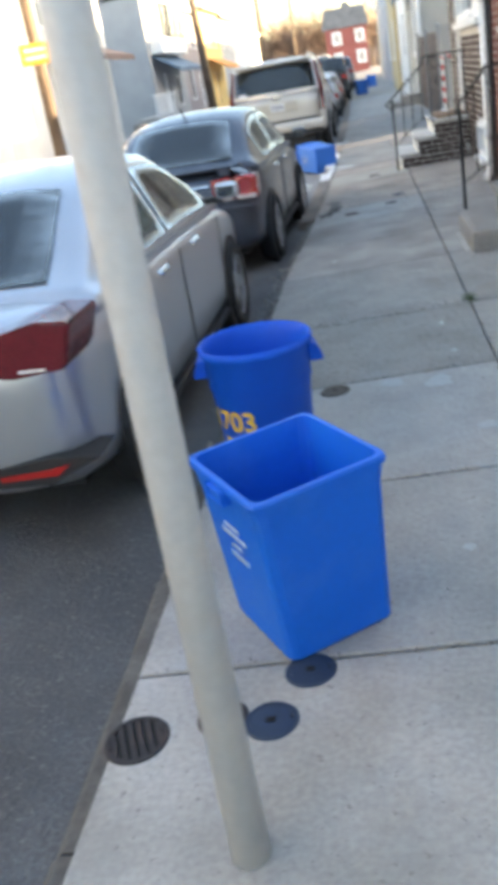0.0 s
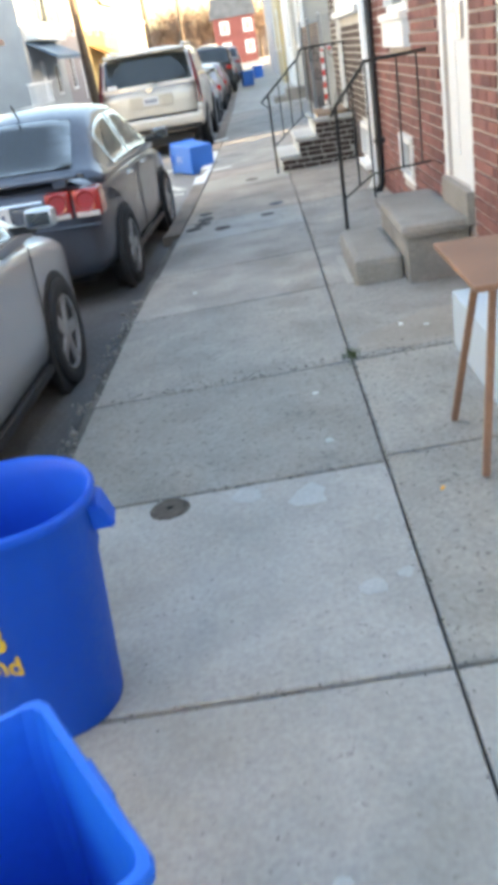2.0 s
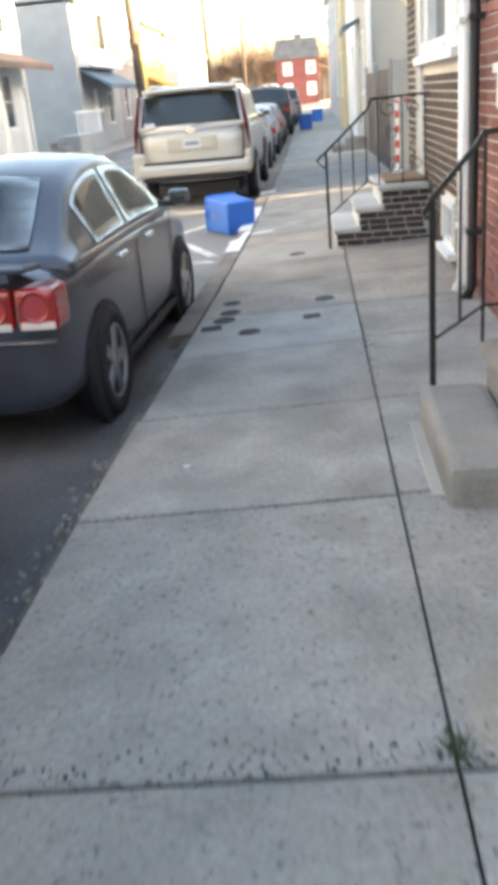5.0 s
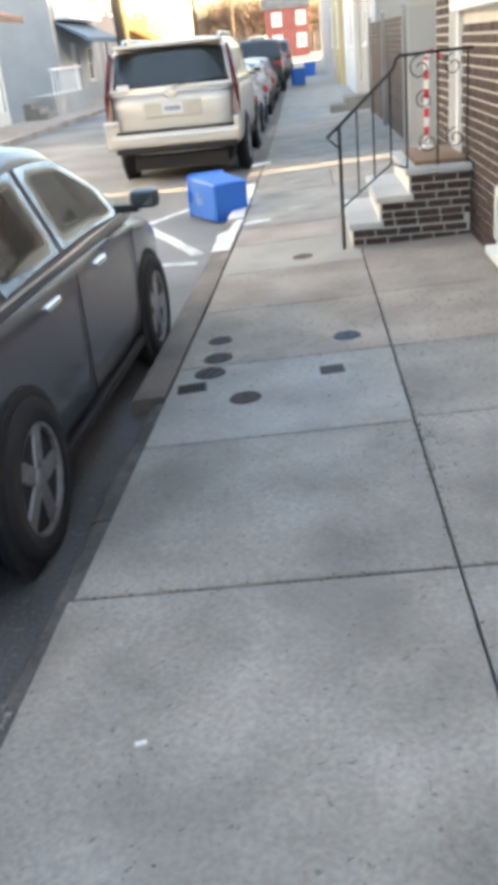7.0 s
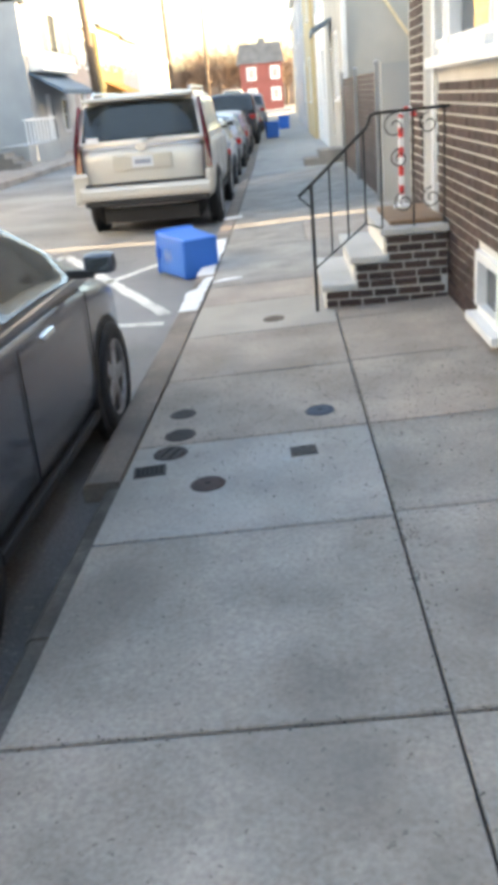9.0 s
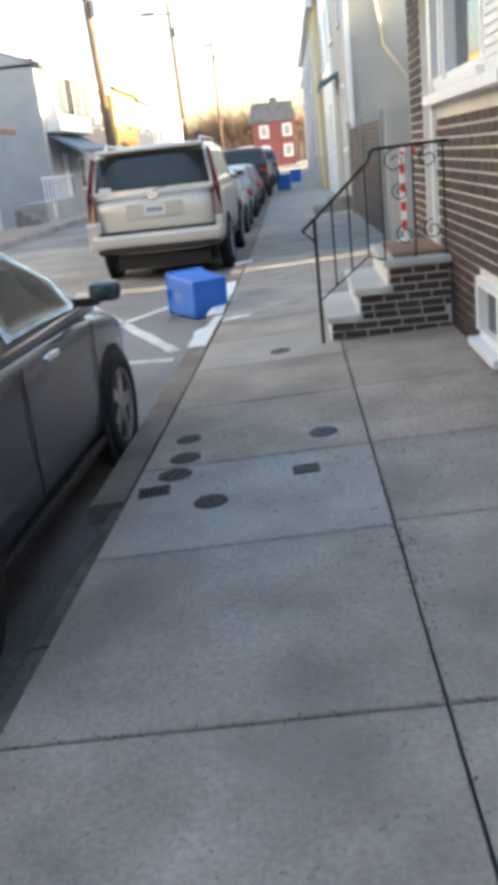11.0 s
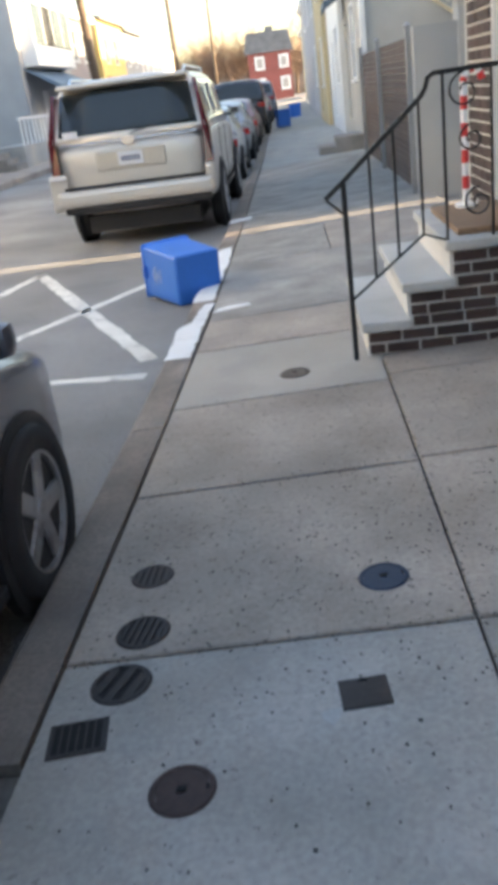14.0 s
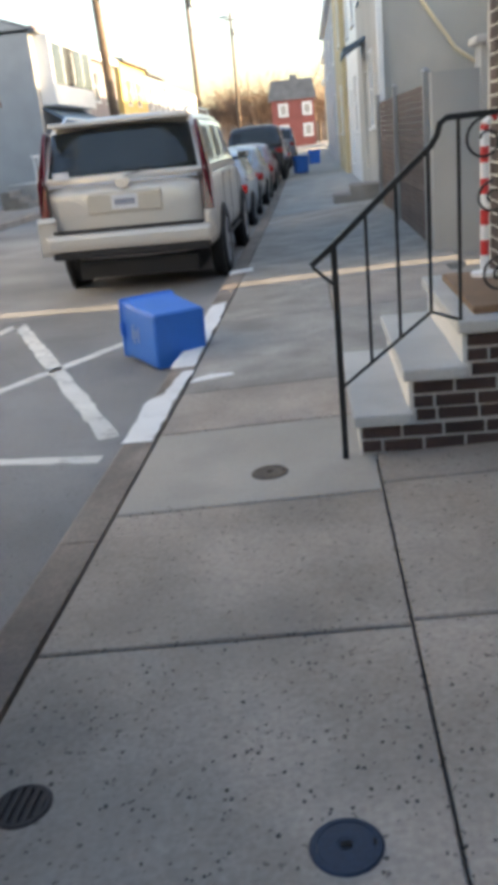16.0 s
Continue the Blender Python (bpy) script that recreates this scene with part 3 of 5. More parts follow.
# ---- cars ----
def loft(stations, section):
    bm = bmesh.new()
    rings = [[bm.verts.new(p) for p in section(*s)] for s in stations]
    n = len(rings[0])
    for a, b in zip(rings, rings[1:]):
        for k in range(n - 1):
            bm.faces.new((a[k], a[k + 1], b[k + 1], b[k]))
        bm.faces.new((a[n - 1], a[0], b[0], b[n - 1]))
    bm.faces.new(rings[0][::-1])
    bm.faces.new(rings[-1])
    return bm


def wheel(car, x, y, r, side):
    w = 0.2
    def turned(profile, sides=28):
        return moved(lathe(profile, sides), pose(x, y, r, 0, 90 * side, 0))
    tyre = part("tyre", turned([(r * 0.66, -w), (r * 0.94, -w), (r, -w + 0.03), (r, -0.03), (r * 0.95, 0.0), (r * 0.7, -0.004), (r * 0.67, -0.05)]), TYRE, car, smooth=True)
    part("rim", turned([(r * 0.69, -0.05), (r * 0.69, -0.006), (r * 0.65, -0.01), (r * 0.64, -0.05)]), RIM, tyre)
    part("wheel_well", turned([(r * 0.66, -0.055), (0, -0.06)]), DARKTRIM, tyre)
    for k in range(5):
        bm = cube(-0.036 * r / 0.3, 0.036 * r / 0.3, r * 0.08, r * 0.65, -0.055, -0.016, 0.008)
        moved(bm, pose(x, y, r, 0, 90 * side, 0) @ pose(0, 0, 0, 0, 0, 72 * k))
        part("spoke", bm, RIM, tyre)
    part("hub", turned([(r * 0.17, -0.03), (r * 0.15, -0.012), (0, -0.01)], 16), RIM, tyre)


def car(at, yaw, p, body_paint, label, detail=2, lamp=REDLAMP, group="parked cars"):
    t = thing("car", at, label, "car", group, yaw=yaw)
    L, W, Hh, zb, r = p["L"], p["W"] / 2, p["H"], p["belt"], p["r"]

    def body_section(y, z0, zs, zt, w):
        half = [(w * 0.86, z0), (w * 0.97, z0 + 0.07), (w, z0 + 0.3 * (zs - z0)), (w * 0.985, z0 + 0.62 * (zs - z0)), (w, zs - 0.05), (w * 0.955, zs), (w * 0.8, zt - 0.012), (w * 0.4, zt), ]
        return [(x, y, z) for x, z in half] + [(-x, y, z) for x, z in half[::-1]]
    body = part("body", loft([(y * L, *s, w * W) for y, *s, w in p["body"]], body_section), body_paint, t, smooth=True)
    md = body.modifiers.new("edge", "SUBSURF")
    md.levels = md.render_levels = 1
    # cabin: a smooth shell; the glass follows it
    cb = [(y * L, z, w * W) for y, z, w in p["cabin"]]
    grid_y = np.linspace(cb[0][0], cb[-1][0], 241)
    span = p.get("ease", 17)
    kern = np.ones(span) / span

    def eased(values):
        v = np.interp(grid_y, [c[0] for c in cb], values)
        return np.convolve(np.pad(v, span // 2, mode="edge"), kern, "valid")
    top_z, top_w = eased([c[1] for c in cb]), eased([c[2] for c in cb])

    def shell(y):
        """Half section at y, from the belt to the middle of the roof."""
        z, w = float(np.interp(y, grid_y, top_z)), float(np.interp(y, grid_y, top_w))
        k = max(0.0, (z - zb) / (Hh - zb))
        p0, p1, p2 = Vector((W * 0.945, 0, zb)), Vector((w, 0, max(z - 0.02 * k, zb))), Vector((0, 0, z + 0.025 * k))
        c0, c1 = p0.lerp(p1, 0.86), p1.lerp(p2, 0.2)
        pts = [p0.lerp(p1, u) for u in (0, 0.25, 0.5, 0.72, 0.86)] + [c0 * 0.25 + p1 * 0.5 + c1 * 0.25, c1, p1.lerp(p2, 0.55) + Vector((0, 0, 0.012 * k)), p2]
        return [Vector((q.x, y, q.z)) for q in pts]

    def cabin_section(y):
        half = shell(y)
        low = Vector((half[0].x, y, zb - 0.05))
        return [low, *half] + [Vector((-q.x, q.y, q.z)) for q in half[-2::-1]] + [Vector((-low.x, y, low.z))]
    part("cabin", loft([(y,) for y in np.linspace(cb[0][0], cb[-1][0], 25)], cabin_section), body_paint, t, smooth=True)

    def sheet(rows, name):
        bm = bmesh.new()
        vs = [[bm.verts.new(c) for c in row] for row in rows]
        for r0, r1 in zip(vs, vs[1:]):
            for k in range(len(r0) - 1):
                bm.faces.new((r0[k], r0[k + 1], r1[k + 1], r1[k]))
        bmesh.ops.solidify(bm, geom=bm.faces[:], thickness=0.004)
        part(name, bm, CARGLASS, t, smooth=True)
    for y0, y1 in p["glass"]:
        for s in (1, -1):
            rows = []
            for y in np.linspace(y0 * L, y1 * L, 9):
                h = shell(y)
                rows.append([Vector((s * (c.x + 0.009), c.y, c.z)) for c in (h[0].lerp(h[4], 0.1), h[1], h[2], h[3], h[3].lerp(h[4], 0.85))])
            sheet(rows, "side_window")
    for name, (y0, y1) in (("rear_window", p["rear"]), ("windscreen", p["front"])):
        rows = []
        for y in np.linspace(y0 * L, y1 * L, 8):
            h = shell(y)
            e0 = h[6].lerp(h[7], p.get("pillar", 0.05))
            n = Vector((0, -0.007 if name == "rear_window" else 0.007, 0.008))
            half = [c + n for c in (e0, h[7], h[8])]
            rows.append([Vector((-c.x, c.y, c.z)) for c in half[:2]] + half[::-1])
        sheet(rows, name)
    ya, yf = p["axles"]
    for y in (ya, yf):
        for s in (1, -1):
            bm = moved(lathe([(r + 0.055, -0.04), (r + 0.055, 0.004), (r + 0.03, 0.008), (0, 0.008)], 28), pose(s * (W - 0.012), y, r - 0.01, 0, 90 * s, 0))
            part("wheel_arch", bm, DARKTRIM, t)
            wheel(t, s * (W + 0.025), y, r, s)
    part("underbody", cube(-W * 0.72, W * 0.72, 0.3, L - 0.3, 0.18, 0.38), DARKTRIM, t)
    for s in (1, -1):
        part("sill", cube(s * W * 0.97 - 0.02, s * W * 0.97 + 0.02, ya + r + 0.06, yf - r - 0.06, p["body"][3][1] + 0.01, p["body"][3][1] + 0.06, 0.008), DARKTRIM, t)
    if detail < 2:
        for s in (1, -1):
            part("tail_light", cube(s * W * 0.66, s * W * 0.95, 0.02, 0.2, zb - 0.26, zb - 0.1, 0.02), lamp, t)
        return t
    for s in (1, -1):
        m = part("mirror", moved(cube(-0.085, 0.085, -0.045, 0.06, -0.055, 0.055, 0.042), pose(s * (W + 0.1), cb[-1][0] - 0.28, zb + 0.08)), p.get("mirror", body_paint), t)
        part("mirror_glass", moved(cube(-0.06, 0.06, -0.006, 0.0, -0.035, 0.035), pose(s * (W + 0.1), cb[-1][0] - 0.322, zb + 0.08)), CARGLASS, m)
        part("mirror_arm", cube(s * (W * 0.9), s * (W + 0.06), cb[-1][0] - 0.3, cb[-1][0] - 0.24, zb + 0.01, zb + 0.05), DARKTRIM, m)
        for y in p["handles"]:
            part("door_handle", cube(s * (W - 0.01) - 0.02, s * (W - 0.01) + 0.02, y * L - 0.09, y * L + 0.09, zb - 0.115, zb - 0.085, 0.01), p.get("handle", body_paint), t)
        for y in p["seams"]:
            part("door_gap", cube(s * W - 0.004, s * W + 0.0015, y * L - 0.004, y * L + 0.004, 0.33, zb - 0.06), DARKTRIM, t)
        part("belt_trim", cube(s * (W * 0.93 + 0.005) - 0.008, s * (W * 0.93 + 0.005) + 0.008, cb[1][0], cb[-1][0] - 0.2, zb, zb + 0.014), p.get("trim", CHROME), t)
    return t


SEDAN = dict(L=4.15, W=1.74, H=1.42, belt=0.9, r=0.31, axles=(0.83, 3.22),
             body=[(0.0, 0.32, 0.72, 0.8, 0.62), (0.015, 0.25, 0.8, 0.93, 0.84), (0.06, 0.21, 0.86, 0.965, 0.95), (0.2, 0.2, 0.89, 0.94, 1.0), (0.5, 0.19, 0.88, 0.9, 1.0),
                   (0.7, 0.19, 0.86, 0.91, 1.0), (0.88, 0.2, 0.76, 0.82, 0.98), (0.965, 0.22, 0.64, 0.7, 0.86), (1.0, 0.28, 0.52, 0.56, 0.66)],
             cabin=[(0.1, 0.93, 0.84), (0.16, 1.03, 0.8), (0.29, 1.34, 0.70), (0.37, 1.405, 0.69), (0.46, 1.42, 0.70), (0.55, 1.39, 0.71), (0.68, 1.1, 0.8), (0.76, 0.9, 0.88)],
             glass=((0.245, 0.415), (0.43, 0.675)), rear=(0.135, 0.285), front=(0.585, 0.735),
             handles=(0.33, 0.52), seams=(0.42, 0.69))
SUV = dict(L=4.9, W=2.0, H=1.99, belt=1.31, r=0.42, axles=(0.78, 3.75),
           body=[(0.0, 0.5, 1.1, 1.24, 0.86), (0.012, 0.42, 1.22, 1.31, 0.95), (0.05, 0.4, 1.26, 1.32, 0.99), (0.2, 0.4, 1.28, 1.31, 1.0), (0.5, 0.4, 1.28, 1.31, 1.0),
                 (0.72, 0.4, 1.26, 1.29, 1.0), (0.9, 0.4, 1.14, 1.22, 0.97), (0.98, 0.42, 0.98, 1.1, 0.88), (1.0, 0.46, 0.88, 0.98, 0.75)],
           cabin=[(0.012, 1.31, 0.95), (0.05, 1.92, 0.85), (0.1, 1.97, 0.83), (0.35, 1.99, 0.83), (0.58, 1.96, 0.82), (0.74, 1.3, 0.9)],
           glass=((0.085, 0.25), (0.265, 0.43), (0.445, 0.69)), rear=(0.0145, 0.046), front=(0.6, 0.725),
           ease=5, pillar=-0.35, handles=(0.3, 0.47), seams=(0.26, 0.44, 0.66), trim=CHROME)

SILVER = paint("silver_paint", (0.5, 0.52, 0.56), 0.75, 0.32)
NAVYGREY = paint("dark_grey_paint", (0.06, 0.07, 0.095), 0.4, 0.28)
CHAMPAGNE = paint("champagne_paint", (0.52, 0.5, 0.47), 0.4, 0.36)
GREYBLUE = paint("grey_blue_paint", (0.3, 0.34, 0.4), 0.5, 0.3)
MAROON = paint("maroon_paint", (0.2, 0.1, 0.1), 0.4, 0.3)
MIDGREY = paint("mid_grey_paint", (0.25, 0.25, 0.27), 0.5, 0.3)
BLACKP = paint("black_paint", (0.02, 0.02, 0.025), 0.3, 0.25)


def number_plate(t, y, z, w=0.31):
    pl = part("number_plate", cube(-w / 2, w / 2, y - 0.012, y, z - 0.078, z + 0.078, 0.006), PLATE, t)
    for k in range(6):
        x = -0.1 + k * 0.04
        part("plate_bar", cube(x - 0.013, x + 0.013, y - 0.0145, y - 0.012, z - 0.03, z + 0.035), PLATEINK, pl)


# silver saloon nearest
RAISED = dict(SEDAN, H=1.47, belt=0.97, r=0.325, body=[(y, z0, zs + 0.06, zt + 0.06, w) for y, z0, zs, zt, w in SEDAN["body"]], cabin=[(y, z + 0.06, w) for y, z, w in SEDAN["cabin"]])
sv = car((-2.6, -0.26, -0.17), -1.7, dict(RAISED, L=4.35, axles=(0.76, 3.34), handle=CHROME, mirror=SILVER), SILVER, "silver saloon car with dark red tail lights parked at the kerb")
for s in (1, -1):
    bm = prism([(s * 0.3, 0.86), (s * 0.55, 0.79), (s * 0.8, 0.815), (s * 0.86, 1.0), (s * 0.72, 1.015), (s * 0.45, 0.96)], 0.36, "y", 0.0)
    for v in bm.verts:
        if abs(v.co.x) < 0.7:
            v.co.y = v.co.y * 0.3 + 0.005
    bmesh.ops.bevel(bm, geom=bm.edges[:], offset=0.012, segments=2, affect="EDGES")
    part("tail_light", bm, DARKREDLAMP, sv, "dark red wraparound tail light")
    part("reverse_lamp", cube(s * 0.6, s * 0.72, -0.003, 0.08, 0.815, 0.83, 0.006), PALELAMP, sv)
    part("bumper_insert", prism([(s * 0.35, 0.33), (s * 0.62, 0.33), (s * 0.86, 0.44), (s * 0.62, 0.45), (s * 0.35, 0.41)], 0.22, "y", -0.008), DARKTRIM, sv)
    part("reflector", prism([(s * 0.4, 0.36), (s * 0.66, 0.372), (s * 0.72, 0.42), (s * 0.62, 0.4), (s * 0.4, 0.385)], 0.05, "y", -0.014), REDLAMP, sv)
number_plate(sv, 0.0, 0.66)

# dark grey saloon
dk = car((-2.43, 4.72, -0.17), -2.4, dict(RAISED, handle=CHROME), NAVYGREY, "dark grey saloon car with bright red tail lights")
for s in (1, -1):
    for x0, x1, y0, y1 in ((0.43, 0.63, 0.005, 0.14), (0.645, 0.855, 0.012, 0.24)):
        lamp = part("tail_light", cube(s * x0, s * x1, y0, y1, 0.73, 0.94, 0.03), REDLAMP, dk)
        part("lamp_ring", moved(lathe([(0.06, 0.0), (0.075, 0.01), (0.085, 0.0)], 20), pose(s * (x0 + x1) / 2, y0 - 0.002, 0.85, 90, 0, 0)), REDLAMP, lamp)
        part("lamp_lens", cube(s * (x0 + 0.015), s * (x1 - 0.015), y0 - 0.006, y1 - 0.03, 0.735, 0.775, 0.008), PALELAMP, lamp)
    part("bumper_crease", cube(s * 0.2, s * 0.83, 0.0, 0.05, 0.66, 0.68, 0.008), NAVYGREY, dk)
part("chrome_strip", cube(-0.42, 0.42, -0.008, 0.03, 0.87, 0.9, 0.008), CHROME, dk)
part("aerial", tube([(0, 1.35, 1.4), (0, 1.18, 1.56)], 0.008), DARKTRIM, dk)
part("spoiler", moved(cube(-0.72, 0.72, 0.03, 0.27, 0.0, 0.035, 0.015), pose(0, 0, 1.02, -6)), NAVYGREY, dk)
part("spoiler_foot", cube(-0.6, -0.5, 0.1, 0.2, 0.96, 1.03), NAVYGREY, dk)
part("spoiler_foot", cube(0.5, 0.6, 0.1, 0.2, 0.96, 1.03), NAVYGREY, dk)
number_plate(dk, -0.002, 0.8)

# champagne SUV
sv2 = car((-2.32, 16.1, -0.17), -0.5, dict(SUV, L=5.2, axles=(1.12, 4.1)), CHAMPAGNE, "champagne coloured large sport utility vehicle parked at the kerb")
for s in (1, -1):
    bm = prism([(s * 0.9, 0.9), (s * 1.005, 0.9), (s * 0.995, 1.3), (s * 0.89, 1.86), (s * 0.855, 1.86), (s * 0.915, 1.3)], 0.17, "y", -0.006)
    for v in bm.verts:
        if v.co.z > 1.5:
            v.co.y += 0.2
        elif v.co.z > 1.1:
            v.co.y += 0.035
    part("tail_light", bm, DARKREDLAMP, sv2, "tall narrow red tail light")
    part("corner_bumper", cube(s * 0.88, s * 1.0, -0.03, 0.3, 0.56, 0.9, 0.05), CHAMPAGNE, sv2)
    part("roof_rail", tube([(s * 0.72, 0.5, 1.95), (s * 0.73, 0.7, 2.02), (s * 0.73, 2.7, 2.02), (s * 0.72, 2.9, 1.95)], 0.018), CHROME, sv2)
    part("tailgate_gap", cube(s * 0.875, s * 0.887, -0.012, 0.02, 0.78, 1.3), DARKTRIM, sv2)
part("bumper", cube(-0.98, 0.98, -0.1, 0.14, 0.55, 0.75, 0.06), CHAMPAGNE, sv2)
part("bumper_skirt", cube(-0.92, 0.92, -0.05, 0.25, 0.46, 0.55, 0.03), DARKTRIM, sv2)
part("tailgate_gap", cube(-0.875, 0.875, -0.035, 0.02, 0.752, 0.79), DARKTRIM, sv2)
part("roof_spoiler", cube(-0.8, 0.8, 0.12, 0.42, 1.9, 1.955, 0.02), CHAMPAGNE, sv2)
part("plate_recess", cube(-0.43, 0.43, -0.012, 0.02, 0.94, 1.17, 0.02), mat("champagne_recess", (0.5, 0.47, 0.42), 0.4, 0.4), sv2)
part("chrome_strip", cube(-0.86, 0.86, -0.012, 0.02, 1.27, 1.29, 0.006), CHROME, sv2)
part("badge", prism([(-0.09, 1.31), (0.09, 1.31), (0.07, 1.23), (0, 1.2), (-0.07, 1.23)], 0.02, "y", -0.024), CHROME, sv2)
part("rear_wiper", tube([(0.02, 0.01, 1.33), (0.35, 0.035, 1.41)], 0.008), DARKTRIM, sv2)
part("window_sticker", cube(-0.8, -0.62, 0.04, 0.065, 1.35, 1.43), PLATE, sv2, "white sticker on the rear window")
number_plate(sv2, -0.014, 1.06)

# row beyond
FARCARS = [(22.6, SEDAN, GREYBLUE, "pale grey blue saloon car"), (27.6, SEDAN, MIDGREY, "grey saloon car"), (32.6, SEDAN, MAROON, "maroon saloon car"),
           (37.6, SUV, BLACKP, "black sport utility vehicle"), (43.6, SEDAN, SILVER, "silver saloon car"), (48.8, SEDAN, BLACKP, "black saloon car"), (54.0, SUV, MIDGREY, "grey sport utility vehicle"), (60.5, SEDAN, GREYBLUE, "pale grey blue saloon car")]
for y, p, m, lab in FARCARS:
    car((-2.2 + (y - 22) * 0.012, y, -0.17), 0, p, m, lab + " parked in the row along the kerb", detail=1)
van = car((-4.2, 92, -0.17), 0, dict(SUV, H=2.6, belt=1.6, cabin=[(0.012, 1.2, 0.95), (0.02, 2.5, 0.9), (0.1, 2.58, 0.9), (0.35, 2.6, 0.9), (0.75, 2.5, 0.9), (0.9, 1.2, 0.9)]), mat("white_van_paint", (0.75, 0.73, 0.7), 0.4), "white delivery van far down the street", detail=1)


# ---- houses ----
def window(parent, x, y0, y1, z0, z1, face=-1, frame_mat=WHITEP, sill=True, bars=1, depth=0.09, back=True):
    """A window in a wall that runs along y; face is the side that looks on the street."""
    w = 0.055
    win = part("window", cube(min(x, x - face * depth), max(x, x - face * depth), y0, y1, z0, z0 + w), frame_mat, parent)
    xo, xi = x + face * 0.02, x - face * depth
    a, b = min(xo, xi), max(xo, xi)
    part("frame", cube(a, b, y0, y0 + w, z0 + w, z1), frame_mat, win)
    part("frame", cube(a, b, y1 - w, y1, z0 + w, z1), frame_mat, win)
    part("frame", cube(a, b, y0 + w, y1 - w, z1 - w, z1), frame_mat, win)
    if bars:
        zm = (z0 + z1) / 2
        part("sash_bar", cube(a + 0.02, b - 0.02, y0 + w, y1 - w, zm - 0.02, zm + 0.02), frame_mat, win)
    xp = x - face * depth * 0.6
    part("pane", cube(xp - 0.004, xp + 0.004, y0 + w, y1 - w, z0 + w, z1 - w), PANE, win)
    if sill:
        s = sorted((x - face * 0.02, x + face * 0.07))
        part("sill", cube(s[0], s[1], y0 - 0.05, y1 + 0.05, z0 - 0.06, z0 - 0.002, 0.008), frame_mat, win)
    return win


def door(parent, x, y0, y1, z0, z1, face=-1, material=WHITEP, knob=CHROME):
    s = sorted((x, x - face * 0.05))
    d = part("door", cube(s[0], s[1], y0, y1, z0, z1), material, parent)
    o = sorted((x, x + face * 0.012))
    h = (z1 - z0)
    m = (y0 + y1) / 2
    for a, b in ((y0 + 0.08, m - 0.04), (m + 0.04, y1 - 0.08)):
        for c, e in ((0.08, 0.42), (0.5, 0.92)):
            part("door_panel", cube(o[0], o[1], a, b, z0 + h * c, z0 + h * e, 0.004), material, d)
    part("door_handle", cube(*sorted((x, x + face * 0.05)), y0 + 0.06, y0 + 0.11, z0 + h * 0.42, z0 + h * 0.52, 0.01), knob, d)
    f = sorted((x - face * 0.06, x + face * 0.03))
    for a, b in ((y0 - 0.08, y0 - 0.002), (y1 + 0.002, y1 + 0.08)):
        part("door_frame", cube(f[0], f[1], a, b, z0, z1 + 0.08), WHITEP, d)
    part("door_frame", cube(f[0], f[1], y0, y1, z1 + 0.002, z1 + 0.08), WHITEP, d)
    return d


def awning(parent, x, y0, y1, z, out, drop, face, material):
    a = part("awning", prism([(x, z), (x + face * out, z - drop), (x + face * out, z - drop - 0.12), (x + face * (out - 0.02), z - drop - 0.12), (x, z - 0.05)], y1 - y0, "y", y0), material, parent)
    n = int((y1 - y0) / 0.16)
    for k in range(n):
        part("scallop", moved(lathe([(0.08, 0), (0.08, 0.015), (0, 0.015)], 12), pose(x + face * out, y0 + (k + 0.5) * (y1 - y0) / n, z - drop - 0.12, 0, 90, 0)), material, a)


